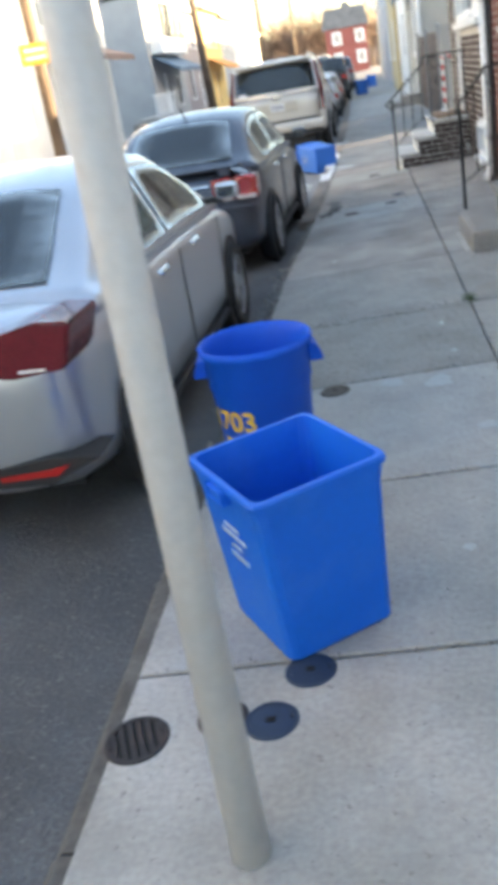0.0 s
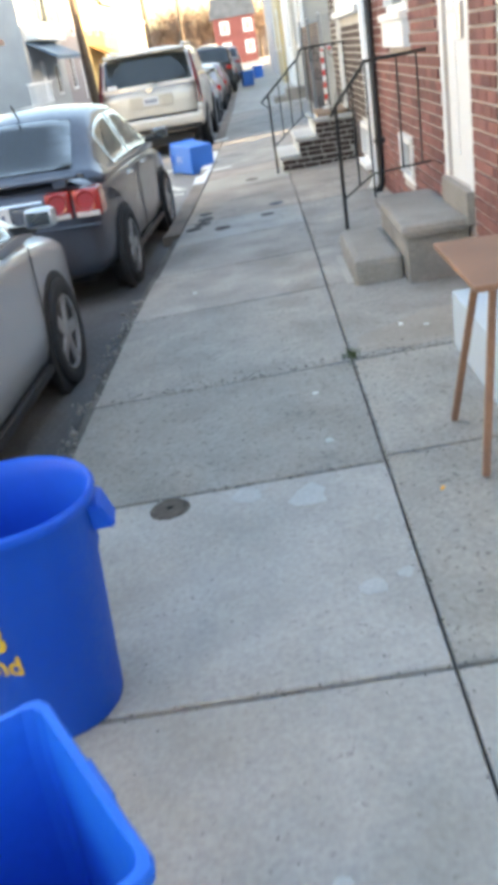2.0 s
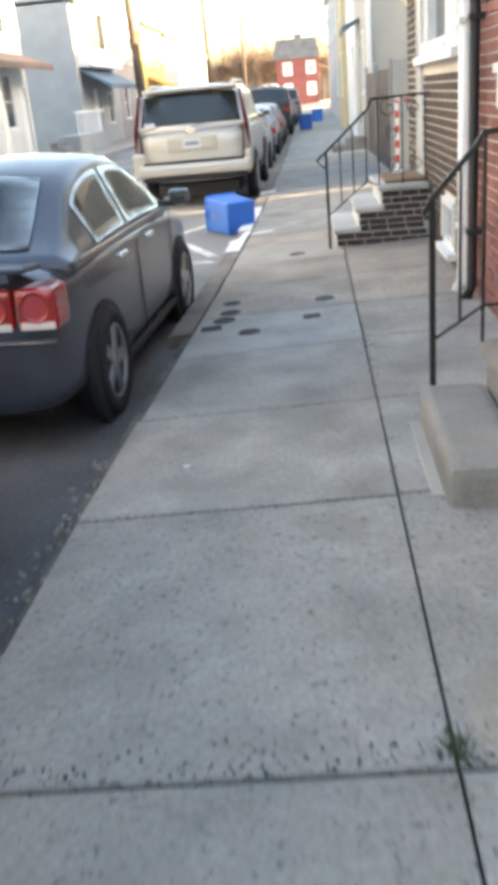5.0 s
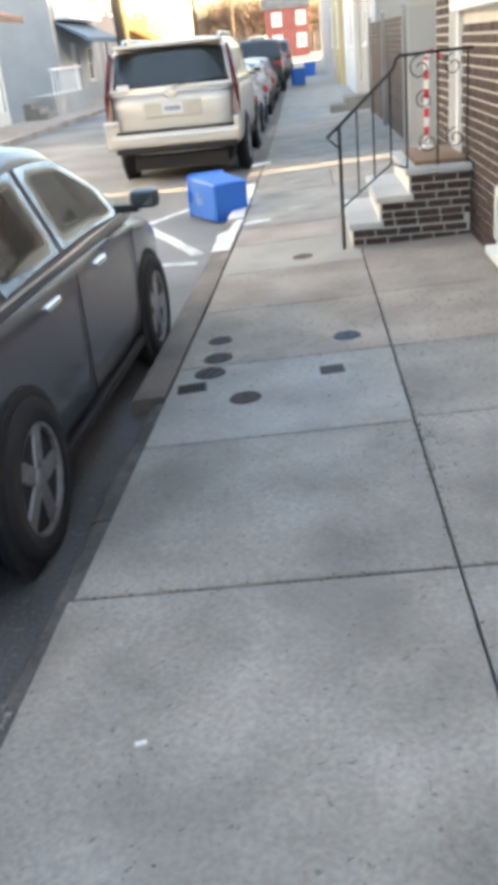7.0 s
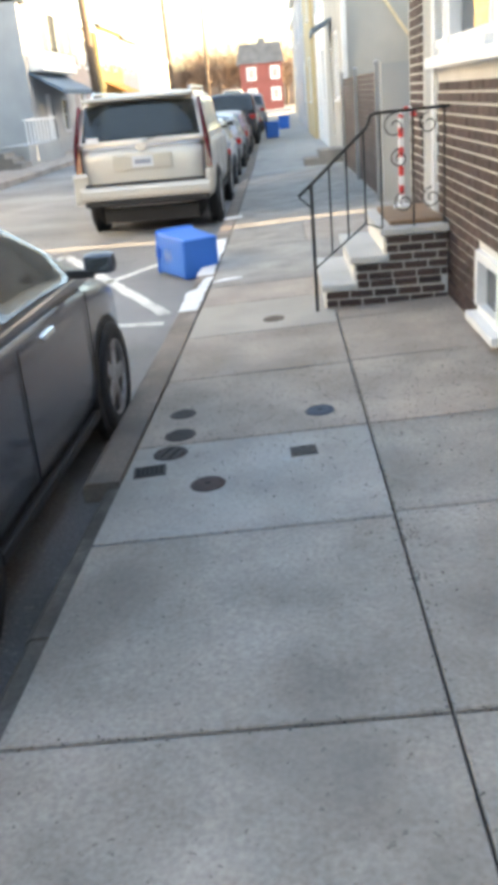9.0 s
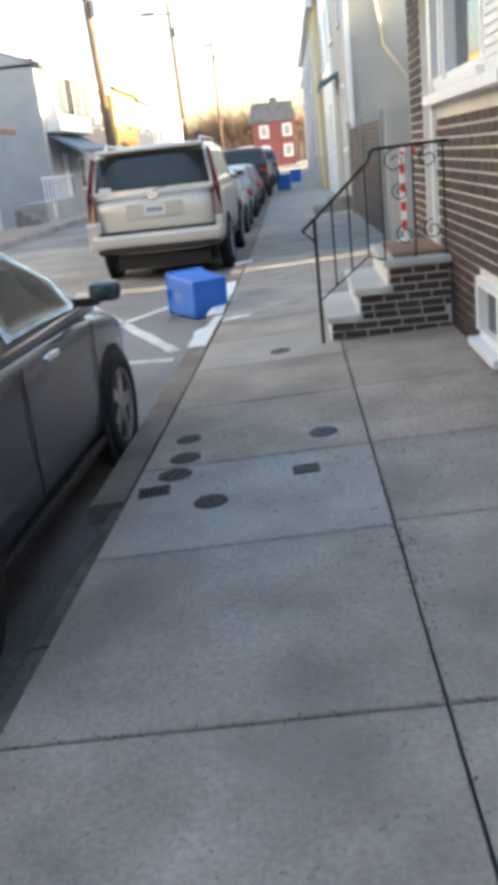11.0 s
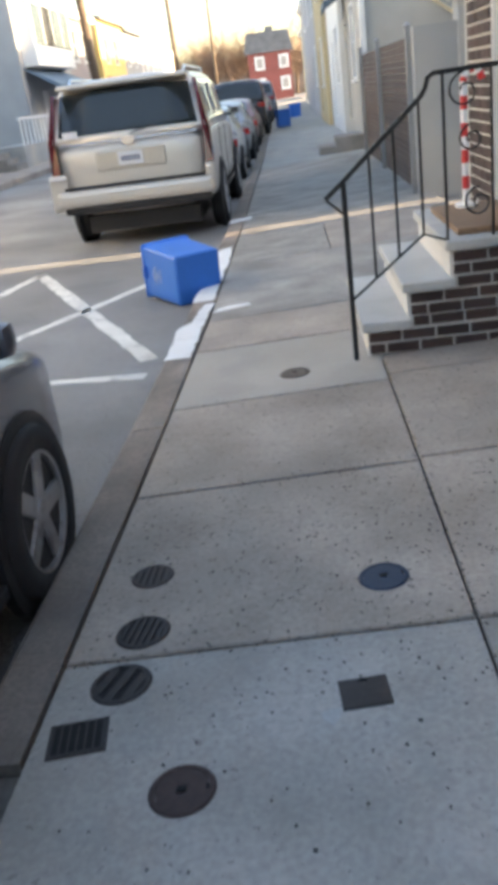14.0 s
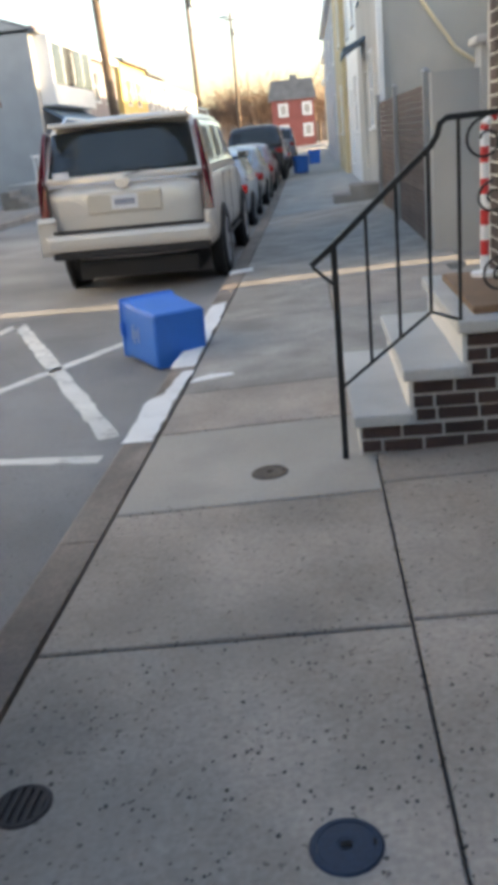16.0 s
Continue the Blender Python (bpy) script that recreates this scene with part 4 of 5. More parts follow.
def terrace(y0, y1, h, wall_mat, label, x, face, openings=(), doors=(), roof="flat", depth=9.0, awnings=(), bay=None, wall_top=None, cornice=WHITEP, chimney=False):
    """A street house whose front runs along y at x and looks to face (+1: towards +x)."""
    t = thing("house", (0, 0, 0), label, "house", "houses along the street")
    th = 0.25
    holes = [(a, b, c, d) for a, b, c, d in openings] + [(a, b, c, d) for a, b, c, d in doors]
    f = sorted((x, x - face * th))
    part("wall", pierced(f[0], f[1], y0, y1, -0.2, h, holes), wall_mat, t)
    bk = sorted((x - face * th, x - face * depth))
    part("side_wall", cube(bk[0], bk[1], y0, y0 + 0.2, -0.2, h), wall_mat, t)
    part("side_wall", cube(bk[0], bk[1], y1 - 0.2, y1, -0.2, h), wall_mat, t)
    part("back_wall", cube(*sorted((x - face * (depth - 0.2), x - face * depth)), y0 + 0.2, y1 - 0.2, -0.2, h), wall_mat, t)
    part("inner_wall", cube(*sorted((x - face * 1.2, x - face * 1.25)), y0 + 0.2, y1 - 0.2, -0.1, h - 0.1), CURTAIN, t)
    for o in openings:
        window(t, x, *o, face=face)
    for o in doors:
        door(t, x - face * 0.1, *o, face=face)
    if roof == "flat":
        part("roof", cube(*sorted((x - face * 0.02, x - face * depth)), y0, y1, h + 0.002, h + 0.15), SLATE, t)
        part("cornice", cube(*sorted((x - face * 0.1, x + face * 0.25)), y0, y1, h - 0.22, h + 0.12, 0.03), cornice, t)
    else:
        mid = x - face * depth / 2
        part("roof", prism([(x + face * 0.3, h), (mid, h + roof), (x - face * depth, h), (x - face * depth, h - 0.1), (x + face * 0.3, h - 0.12)], y1 - y0, "y", y0), SLATE, t)
        part("gable", prism([(x, h), (mid, h + roof - 0.1), (x - face * depth, h)], 0.15, "y", y0 - 0.02), wall_mat, t)
    for a in awnings:
        awning(t, x, *a[:5], face, a[5])
    if bay:
        a, b, c, d, m = bay
        xs = sorted((x, x + face * 0.6))
        p = part("bay", cube(xs[0], xs[1], a, b, c, d, 0.02), m, t, "projecting upper bay window")
        n = 4
        for k in range(n):
            u = a + 0.12 + k * (b - a - 0.24) / n
            part("pane", cube(*sorted((x + face * 0.6, x + face * 0.608)), u + 0.06, u + (b - a - 0.24) / n - 0.06, c + 0.75, d - 0.25), PANE, p)
    if chimney:
        part("chimney", cube(x - face * 3, x - face * 3.7 if face < 0 else x - face * 2.3, y0 + 0.3, y0 + 0.9, h, h + 1.4), BRICKR, t)
    return t


def house_wall(name, mortar, y0, y1, h, holes, x=0.9, label=""):
    return single(name, pierced(x + 0.012, x + 0.27, y0, y1, -0.12, h, holes), mortar, label, "wall", kind="structure")


BRICKMESH = {}


def bricks(parent, material, y0, y1, z0, z1, holes, x=0.9, bw=0.178, bh=0.06, joint=0.016, near=None, keep=300):
    """Brick courses in front of a mortar wall; those inside `near` are single parts, the others are joined."""
    key = material.name
    if key not in BRICKMESH:
        BRICKMESH[key] = put("brick", cube(0, 0.022, 0, bw, 0, bh, 0.0), material)
    rest = bmesh.new()
    verts, faces = [], []
    made = 0
    row = 0
    z = z0
    while z + bh <= z1:
        y = y0 - (bw + joint) / 2 * (row % 2)
        while y < y1:
            a, b = max(y, y0), min(y + bw, y1)
            y += bw + joint
            for h in holes:
                if z + bh > h[2] - 0.02 and z < h[3] + 0.02:
                    if a < h[0] < b:
                        b = h[0] - 0.01
                    elif a < h[1] < b:
                        a = h[1] + 0.01
                    elif h[0] <= a and b <= h[1]:
                        b = a
            if b - a < 0.04:
                continue
            xo = x - 0.002 + random.uniform(-0.002, 0.002)
            if near and made < keep and b - a > bw - 0.001 and near[0] < a < near[1] and near[2] < z < near[3]:
                ob = new("brick", BRICKMESH[key])
                ob.location = (xo, a, z)
                ob.parent = parent
                made += 1
            else:
                n = len(verts)
                verts += [(xx, yy, zz) for xx in (xo, xo + 0.022) for yy in (a, b) for zz in (z, z + bh)]
                faces += [tuple(n + i for i in q) for q in ((0, 1, 3, 2), (4, 6, 7, 5), (0, 4, 5, 1), (2, 3, 7, 6), (1, 5, 7, 3), (0, 2, 6, 4))]
        z += bh + joint
        row += 1
    me = bpy.data.meshes.new("brickwork")
    me.from_pydata(verts, [], faces)
    me.materials.append(material)
    ob = new("brickwork", me)
    ob.parent = parent
    tagged(ob, kind="stuff")


XW = 0.9
# white sided house
siding = single("wall_siding", cube(XW + 0.03, XW + 0.25, -14, 2.74, -0.12, 6.2), SIDING, "white clapboard house wall", "wall", kind="structure")
for k in range(40):
    z = 0.25 + k * 0.13
    bm = prism([(XW + 0.035, z), (XW - 0.002, z), (XW + 0.02, z + 0.132), (XW + 0.035, z + 0.132)], 16.7, "y", -14)
    part("siding_board", bm, SIDING, siding)
# red brick house
HB = [(3.42, 4.05, 0.56, 2.55), (5.28, 6.28, 1.62, 3.0), (5.38, 5.98, 0.3, 0.68)]
wall_red = house_wall("wall_red_brick", MORTAR_R, 2.75, 7.2, 6.2, HB, label="red brick house front with pale mortar")
window(wall_red, XW, *HB[1])
part("window_panel", cube(XW - 0.05, XW + 0.02, 5.24, 6.3, 1.36, 1.6, 0.01), WHITEP, wall_red, "white panel under the window")
window(wall_red, XW, *HB[2], sill=False, bars=0)
door(wall_red, XW + 0.035, *HB[0], material=WHITEP)
part("doorstep_riser", cube(XW - 0.035, XW + 0.1, 3.36, 4.1, 0.36, 0.555), STONE_G, wall_red)
# dark brick house
HC = [(8.15, 8.8, 0.16, 0.57), (8.42, 9.72, 1.84, 3.25), (10.45, 11.05, 0.62, 2.8), (9.84, 10.3, 1.84, 3.25)]
wall_dark = house_wall("wall_dark_brick", MORTAR, 7.2, 11.78, 6.2, HC, label="dark brown brick house front with white mortar")
win = window(wall_dark, XW - 0.02, *HC[1], depth=0.12)
part("apron", cube(XW - 0.1, XW + 0.0, 7.8, 10.35, 1.70, 1.778, 0.01), WHITEP, win, "white ledge under the window")
window(wall_dark, XW - 0.02, *HC[3], depth=0.12, bars=0, sill=False)
for y0, y1 in ((7.86, 8.36),):
    sh = part("shutter", cube(XW - 0.045, XW - 0.005, y0, y1, 1.78, 3.3, 0.006), WHITEP, wall_dark, "white louvred shutter")
    for k in range(26):
        z = 1.86 + k * 0.053
        part("louvre", cube(XW - 0.058, XW - 0.045, y0 + 0.07, y1 - 0.07, z, z + 0.03), WHITEP, sh)
window(wall_dark, XW - 0.01, *HC[0], sill=True, bars=0)
door(wall_dark, XW + 0.24, *HC[2])
part("door_post", cube(XW - 0.03, XW + 0.06, 10.36, 10.44, 0.62, 4.2), WHITEP, wall_dark, "white post beside the door")
awning(wall_dark, XW, 9.6, 11.6, 3.55, 0.75, 0.35, -1, AWNBLUE)
# corner return of the dark brick house, and roofs that close the row
corner = single("wall_corner", cube(XW + 0.02, 9.5, 11.785, 11.95, -0.12, 6.2), STUCCO, "plain side wall of the dark brick house", "wall", kind="structure")
single("row_roof", cube(XW - 0.15, 9.5, -14, 11.95, 6.21, 6.45), SLATE, "dark flat roof over the brick houses", "roof", kind="structure")
single("row_back", cube(9.3, 9.5, -14, 11.78, -0.12, 6.2), BRICKR, "rear brick wall of the houses", "wall", kind="structure")
single("row_end", cube(XW + 0.26, 9.3, -14, -13.8, -0.12, 6.2), BRICKR, "end brick wall of the houses", "wall", kind="structure")
single("row_inner_wall", cube(XW + 1.5, XW + 1.6, -13.8, 11.78, -0.12, 6.2), CURTAIN, "dim inner wall behind the windows", "wall", kind="structure")

# downpipes
for y, r, m, lab, top in ((7.3, 0.058, WHITEP, "white painted downpipe on the house front", 6.0), (7.0, 0.036, DARKTRIM, "dark iron downpipe on the house front", 6.0)):
    dp = thing("downpipe", (XW - 0.06, y, 0), lab, "pipe")
    part("pipe", tube([(-0.05, 0, 0.02), (0, 0, 0.12), (0, 0, top)], r, 12), m, dp, smooth=True)
    for z in (0.5, 1.9, 3.3):
        part("bracket", cube(-r - 0.006, 0.06, -r - 0.012, r + 0.012, z, z + 0.04), m, dp)


# ---- stoops ----
def railing(name, y, pts, posts, bottom, label, scrolls=()):
    t = thing(name, (0, y, 0), label, "railing")
    part("handrail", tube([(x, 0, z) for x, z in pts], 0.017, square=True), IRON, t)
    if bottom:
        part("bottom_rail", tube([(x, 0, z) for x, z in bottom], 0.009, square=True), IRON, t)
    for i, (x, z0, z1) in enumerate(posts):
        part("newel" if i == 0 else "baluster", tube([(x, 0, z0), (x, 0, z1)], 0.019 if i == 0 else 0.0095, square=True), IRON, t)
    for cx, cz, r, turn in scrolls:
        pp = []
        for k in range(26):
            a = k / 25 * turn * math.tau
            q = r * (1 - 0.75 * k / 25)
            pp.append((cx + q * math.cos(a + 1.6), 0, cz + q * math.sin(a + 1.6)))
        part("scroll", tube(pp, 0.006, 6), IRON, t)
    return t


stoop = thing("stoop", (0, 0, 0), "brick stoop with three pale stone slab treads", "steps")
SY0, SY1 = 9.82, 11.0
part("core", cube(-0.07, 0.16, SY0 + 0.03, SY1, -0.05, 0.15), MORTAR, stoop)
part("core", cube(0.16, 0.40, SY0 + 0.03, SY1, -0.05, 0.35), MORTAR, stoop)
part("core", cube(0.40, 0.89, SY0 + 0.03, SY1, -0.05, 0.55), MORTAR, stoop)
for x0, x1, z in ((-0.1, 0.17, 0.2), (0.13, 0.42, 0.4), (0.37, 0.895, 0.6)):
    part("tread", cube(x0, x1, SY0 - 0.03, SY1 + 0.03, z - 0.055, z, 0.012), STONE, stoop, "worn pale stone slab")
bm_full = put("brick", cube(0, 0.175, 0, 0.025, 0, 0.05, 0.003), BRICKD)
row = 0
for z0, xa in ((0.012, -0.06), (0.078, -0.06), (0.212, 0.18), (0.278, 0.18), (0.412, 0.42), (0.478, 0.42), (0.15, 0.19), (0.345, 0.44)):
    x = xa + (0.0 if row % 2 else -0.09)
    while x < 0.88:
        a, b = max(x, xa), min(x + 0.175, 0.885)
        x += 0.188
        if b - a > 0.04:
            ob = new("brick", bm_full)
            ob.location = (a, SY0 + 0.012, z0)
            ob.scale = ((b - a) / 0.175, 1, 1)
            ob.parent = stoop
    row += 1
single("door_mat", cube(0.46, 0.88, 9.92, 10.85, 0.6, 0.635, 0.008), BOARD, "brown worn wooden board on the stoop", "board")
railing("stair_railing", 9.83, [(-0.24, 0.885), (-0.14, 0.965), (0.28, 1.33), (0.305, 1.37), (0.315, 1.41), (0.345, 1.43), (0.9, 1.44)],
        [(-0.14, -0.01, 0.96), (0.0, 0.44, 1.08), (0.13, 0.54, 1.2), (0.265, 0.64, 1.31), (0.39, 0.6, 1.43), (0.63, 0.6, 1.43), (0.86, 0.6, 1.43)],
        [(-0.14, 0.33), (0.265, 0.645), (0.39, 0.6)], "black wrought iron stair railing with scrolls on the stoop",
        [(0.5, 1.33, 0.09, 1.2), (0.53, 1.1, 0.07, 1.4), (0.56, 0.78, 0.08, 1.4), (0.77, 0.8, 0.08, 1.4), (0.75, 1.33, 0.08, 1.2)])
bm = tube([(-0.14, 9.83, 0.79), (-0.235, 9.83, 0.88)], 0.009, square=True)
single("railing_brace", bm, IRON, "short iron return of the stair railing", "railing")
cane = thing("candy_cane", (0.66, 10.7, 0.635), "red and white striped candy cane decoration on the stoop", "decoration")
segs = [(0.0, 0, z) for z in np.linspace(0.03, 0.72, 10)] + [(0.055 - 0.055 * math.cos(a), 0, 0.72 + 0.07 * math.sin(a)) for a in np.linspace(0.4, 3.1, 5)]
for i, (a, b) in enumerate(zip(segs, segs[1:])):
    part("stripe", tube([a, b], 0.022, 10), REDTAPE if i % 2 else WHITEP, cane)
part("stand", lathe([(0.07, 0), (0.07, 0.02), (0.02, 0.03), (0, 0.03)], 16), WHITEP, cane)

near_stoop = thing("stoop", (0, 0, 0), "low grey concrete stoop of two rounded steps", "steps")
part("tread", cube(0.18, 0.5, 3.63, 4.66, -0.05, 0.18, 0.045), STONE_G, near_stoop)
part("landing", cube(0.465, 0.895, 3.4, 4.66, 0.32, 0.4, 0.038), STONE_G, near_stoop)
part("landing_base", cube(0.51, 0.893, 3.46, 4.64, -0.05, 0.335), STONE_G, near_stoop)
part("patch", cube(0.13, 0.21, 3.75, 4.6, -0.02, 0.012, 0.005), CONC_PALE, near_stoop)
railing("stair_railing", 4.58, [(0.2, 1.0), (0.24, 1.07), (0.44, 1.29), (0.46, 1.33), (0.9, 1.345)],
        [(0.24, 0.2, 1.07), (0.365, 0.5, 1.2), (0.47, 0.4, 1.33), (0.69, 0.58, 1.34), (0.83, 0.59, 1.34)], [(0.24, 0.42), (0.47, 0.57), (0.9, 0.6)],
        "black iron stair railing on the grey stoop")

single("low_block", cube(0.52, 0.893, 1.3, 2.24, -0.03, 0.3, 0.012), PALEBLOCK, "pale blue painted low step beside the house", "step")
tb = thing("wooden_table", (0.58, 1.06, 0.022), "small brown wooden folding table standing on the pavement", "table")
part("tabletop", cube(-0.29, 0.3, -0.34, 0.34, 0.7, 0.722, 0.006), TIMBER, tb)
for sx in (-1, 1):
    for sy in (-1, 1):
        part("leg", tube([(sx * 0.17, sy * 0.1, 0.7), (sx * 0.24 - 0.02, sy * 0.26, 0.0)], 0.017, square=True), TIMBER, tb)
part("rail", cube(-0.2, 0.2, -0.12, -0.095, 0.64, 0.7), TIMBER, tb)
part("rail", cube(-0.2, 0.2, 0.095, 0.12, 0.64, 0.7), TIMBER, tb)
part("support_post", cube(0.1, 0.14, -0.5, -0.44, 0.0, 1.0, 0.006), TIMBER, tb)

# ---- yard between the houses ----
yard = thing("yard_wall", (0, 0, 0), "grey rendered yard wall with a capped pillar", "wall", kind="structure")
part("wall", cube(1.12, 3.4, 15.95, 16.15, -0.12, 1.9), GREYWALL, yard)
part("pillar", cube(1.62, 1.95, 15.88, 16.22, -0.12, 2.12), GREYWALL, yard)
part("cap", cube(1.56, 2.01, 15.82, 16.28, 2.12, 2.2, 0.02), STONE, yard)
single("yard_ground", cube(0.97, 9.3, 11.96, 15.94, -0.15, -0.01), CONC_OLD, "rough concrete yard between the houses", "ground", kind="structure")
# unseen walls added to block the low sun; the slit leaves a streak
for ya_, yb_ in ((11.96, 15.2), (15.52, 23.0)):
    single("yard_back", cube(3.42, 3.6, ya_, yb_, -0.12, 4.2), GREYWALL, "unseen grey wall added to cut the sun to a streak", "wall", kind="structure")
fence = thing("fence", (0, 0, 0), "brown slatted fence with pale posts along the pavement", "fence")
for k in range(22):
    z = 0.08 + k * 0.079
    part("slat", cube(1.12, 1.145, 16.16, 19.6, z, z + 0.07), FENCE, fence)
    part("slat", cube(1.12, 1.145, 19.7, 22.8, z, z + 0.07), FENCE, fence)
for y in (16.2, 19.6, 22.75):
    part("post", cube(1.06, 1.12, y - 0.04, y + 0.04, -0.05, 1.9), GREYMETAL, fence)
    part("post_cap", lathe([(0.05, 1.9), (0.05, 1.93), (0.0, 1.97)], 10), GREYMETAL, fence).location = (1.09, y, 0)

# ---- houses beyond the yard, pavement side ----
stucco_house = terrace(23.0, 30.0, 8.2, STUCCO, "pale grey stucco house with a blank side wall", 1.2, -1, [(25.0, 26.0, 1.4, 2.9), (25.0, 26.0, 4.2, 5.8), (28.2, 29.2, 4.2, 5.8)], [(27.2, 28.1, 0.5, 2.6)],
                       awnings=[(26.9, 28.4, 3.3, 0.5, 0.2, AWNBLUE)])
part("conduit", tube([(1.55, 22.96, 8.0), (1.75, 22.96, 4.6), (1.95, 22.96, 3.4), (2.5, 22.96, 2.6), (3.6, 22.96, 1.8)], 0.035, 8), mat("pale_conduit", (0.7, 0.6, 0.42), 0.5), stucco_house)
part("corner_trim", cube(1.14, 1.24, 22.9, 23.06, 0, 8.2), WHITEP, stucco_house)
part("front_step", cube(0.6, 1.18, 24.2, 25.0, -0.02, 0.35, 0.02), STONE_G, stucco_house)
part("front_step", cube(0.25, 0.6, 24.2, 25.0, -0.02, 0.18, 0.02), STONE_G, stucco_house)
PALEYEL = mat("pale_yellow_render", (0.55, 0.44, 0.26), 0.85, vary=0.08)
PALEGREY = mat("pale_grey_render", (0.42, 0.42, 0.44), 0.85, vary=0.08)
terrace(30.05, 36, 6.6, WHITEP, "white painted terraced house", 1.2, -1, [(31, 32, 1.3, 2.8), (31, 32, 4, 5.4), (34, 35, 4, 5.4)], [(33.4, 34.3, 0.4, 2.5)])
terrace(36.05, 42, 6.4, PALEYEL, "pale yellow rendered terraced house", 1.05, -1, [(37, 38, 1.3, 2.8), (37, 38, 4, 5.4)], [(39.4, 40.3, 0.4, 2.5)])
terrace(42.05, 60, 6.5, PALEGREY, "pale grey rendered terraced houses", 1.1, -1, [(44, 45, 1.3, 2.8), (44, 45, 4, 5.4), (50, 51, 4, 5.4), (55, 56, 4, 5.4)], [(47, 48, 0.4, 2.5)])
terrace(60.05, 84, 6.8, STUCCO, "tan rendered terraced houses", 1.6, -1, [(64, 65, 4, 5.4), (70, 71, 4, 5.4)], [(67, 68, 0.4, 2.5)])

# ---- opposite side of the street ----
single("pavement_far", cube(-10.2, -8.0, -16, 130, -0.3, 0.0, 0.01), CONC_TAN, "tan concrete pavement across the street", "pavement", kind="structure")
XL = -10.2
BLUEGREY = mat("blue_grey_render", (0.34, 0.35, 0.36), 0.85, vary=0.08)
TANR = mat("tan_render", (0.42, 0.37, 0.3), 0.85, vary=0.08)
BROWNR = mat("brown_grey_render", (0.27, 0.24, 0.24), 0.85, vary=0.08)
YELR = mat("yellow_render", (0.72, 0.52, 0.2), 0.85, vary=0.08)
WHITER = mat("white_render", (0.6, 0.6, 0.58), 0.8, vary=0.08)
terrace(-14, 4, 6.4, TANR, "tan rendered terraced houses", XL, 1, [(-10, -9, 1.3, 2.8), (-4, -3, 1.3, 2.8), (-4, -3, 4, 5.5), (1, 2, 4, 5.5)], [(-1, 0, 0.3, 2.4)])
terrace(4.05, 13, 6.2, GREYWALL, "grey house with a garage opening", XL, 1, [(6, 7.2, 4, 5.5), (9.5, 10.7, 4, 5.5)], [(10.8, 11.8, 0.2, 2.3)], awnings=[(5, 9.5, 3.2, 0.8, 0.25, WHITEP)])
terrace(13.05, 21, 6.4, WHITER, "white rendered house with small windows", XL, 1, [(14.5, 15.5, 1.2, 2.8), (18, 19, 1.2, 2.8), (14.5, 15.5, 4, 5.4), (18, 19, 4, 5.4)], [(16.3, 17.2, 0.3, 2.4)])
terrace(21.05, 33, 6.6, WHITER, "pale house with a brown awning over the windows", XL, 1, [(26, 27, 1.2, 2.9), (28.2, 29.2, 1.2, 2.9), (30.2, 31.2, 1.2, 2.9), (25.5, 26.6, 4.1, 5.6), (30.5, 31.6, 4.1, 5.6)], [(32, 32.8, 0.4, 2.5)],
        roof="flat", awnings=[(25.4, 32.8, 3.55, 1.1, 0.4, AWNBROWN)], chimney=True)
gab = terrace(40.5, 49, 6.0, BLUEGREY, "blue grey house with a white bay and a dark blue awning", XL, 1, [(46.0, 47.0, 0.9, 2.3)], [(43.0, 44.3, 0.3, 2.5)], roof=1.7,
              awnings=[(40.8, 47.5, 3.3, 1.3, 0.7, AWNBLUE)], bay=(41, 47.5, 3.35, 5.85, WHITEP), chimney=True)
terrace(49.05, 55.5, 5.9, BROWNR, "brown grey terraced house", XL, 1, [(50.2, 51.2, 3.8, 5.2), (52.6, 53.6, 3.8, 5.2), (50.2, 51.4, 1, 2.6)], [(53.8, 54.7, 0.3, 2.4)], chimney=True)
terrace(57, 65, 6.2, YELR, "yellow rendered house with an orange awning", XL, 1, [(58.5, 59.6, 3.9, 5.3), (61.5, 62.6, 3.9, 5.3)], [(60.6, 61.5, 0.3, 2.4)], roof=1.2, awnings=[(58, 64, 3.2, 1.2, 0.6, AWNORANGE)])
terrace(65.05, 72, 6.0, BLUEGREY, "pale blue grey terraced house", XL, 1, [(66, 67, 3.9, 5.3), (69, 70, 3.9, 5.3)], [(67.6, 68.5, 0.3, 2.4)], roof=1.5)
terrace(72.05, 92, 5.4, WHITER, "white rendered low houses", XL, 1, [(73, 74, 3.4, 4.8), (76, 77, 3.4, 4.8), (82, 83, 3.4, 4.8)], [(74.5, 75.4, 0.3, 2.4)])
# porch, steps and bin before the opposite houses
porch = thing("porch", (0, 0, 0), "white porch rail with grey steps before the house", "porch")
for k in range(9):
    part("baluster", cube(XL + 1.0, XL + 1.05, 35.3 + k * 0.5, 35.36 + k * 0.5, 0.7, 1.5), WHITEP, porch)
part("handrail", cube(XL + 0.97, XL + 1.08, 35.2, 39.8, 1.5, 1.58), WHITEP, porch)
part("deck", cube(XL + 0.05, XL + 1.1, 35.0, 40.3, 0, 0.7), GREYWALL, porch)
for k in range(3):
    part("step", cube(XL + 0.3 + k * 0.28, XL + 0.58 + k * 0.28, 33.6, 34.9, 0, 0.55 - k * 0.18), STONE_G, porch)

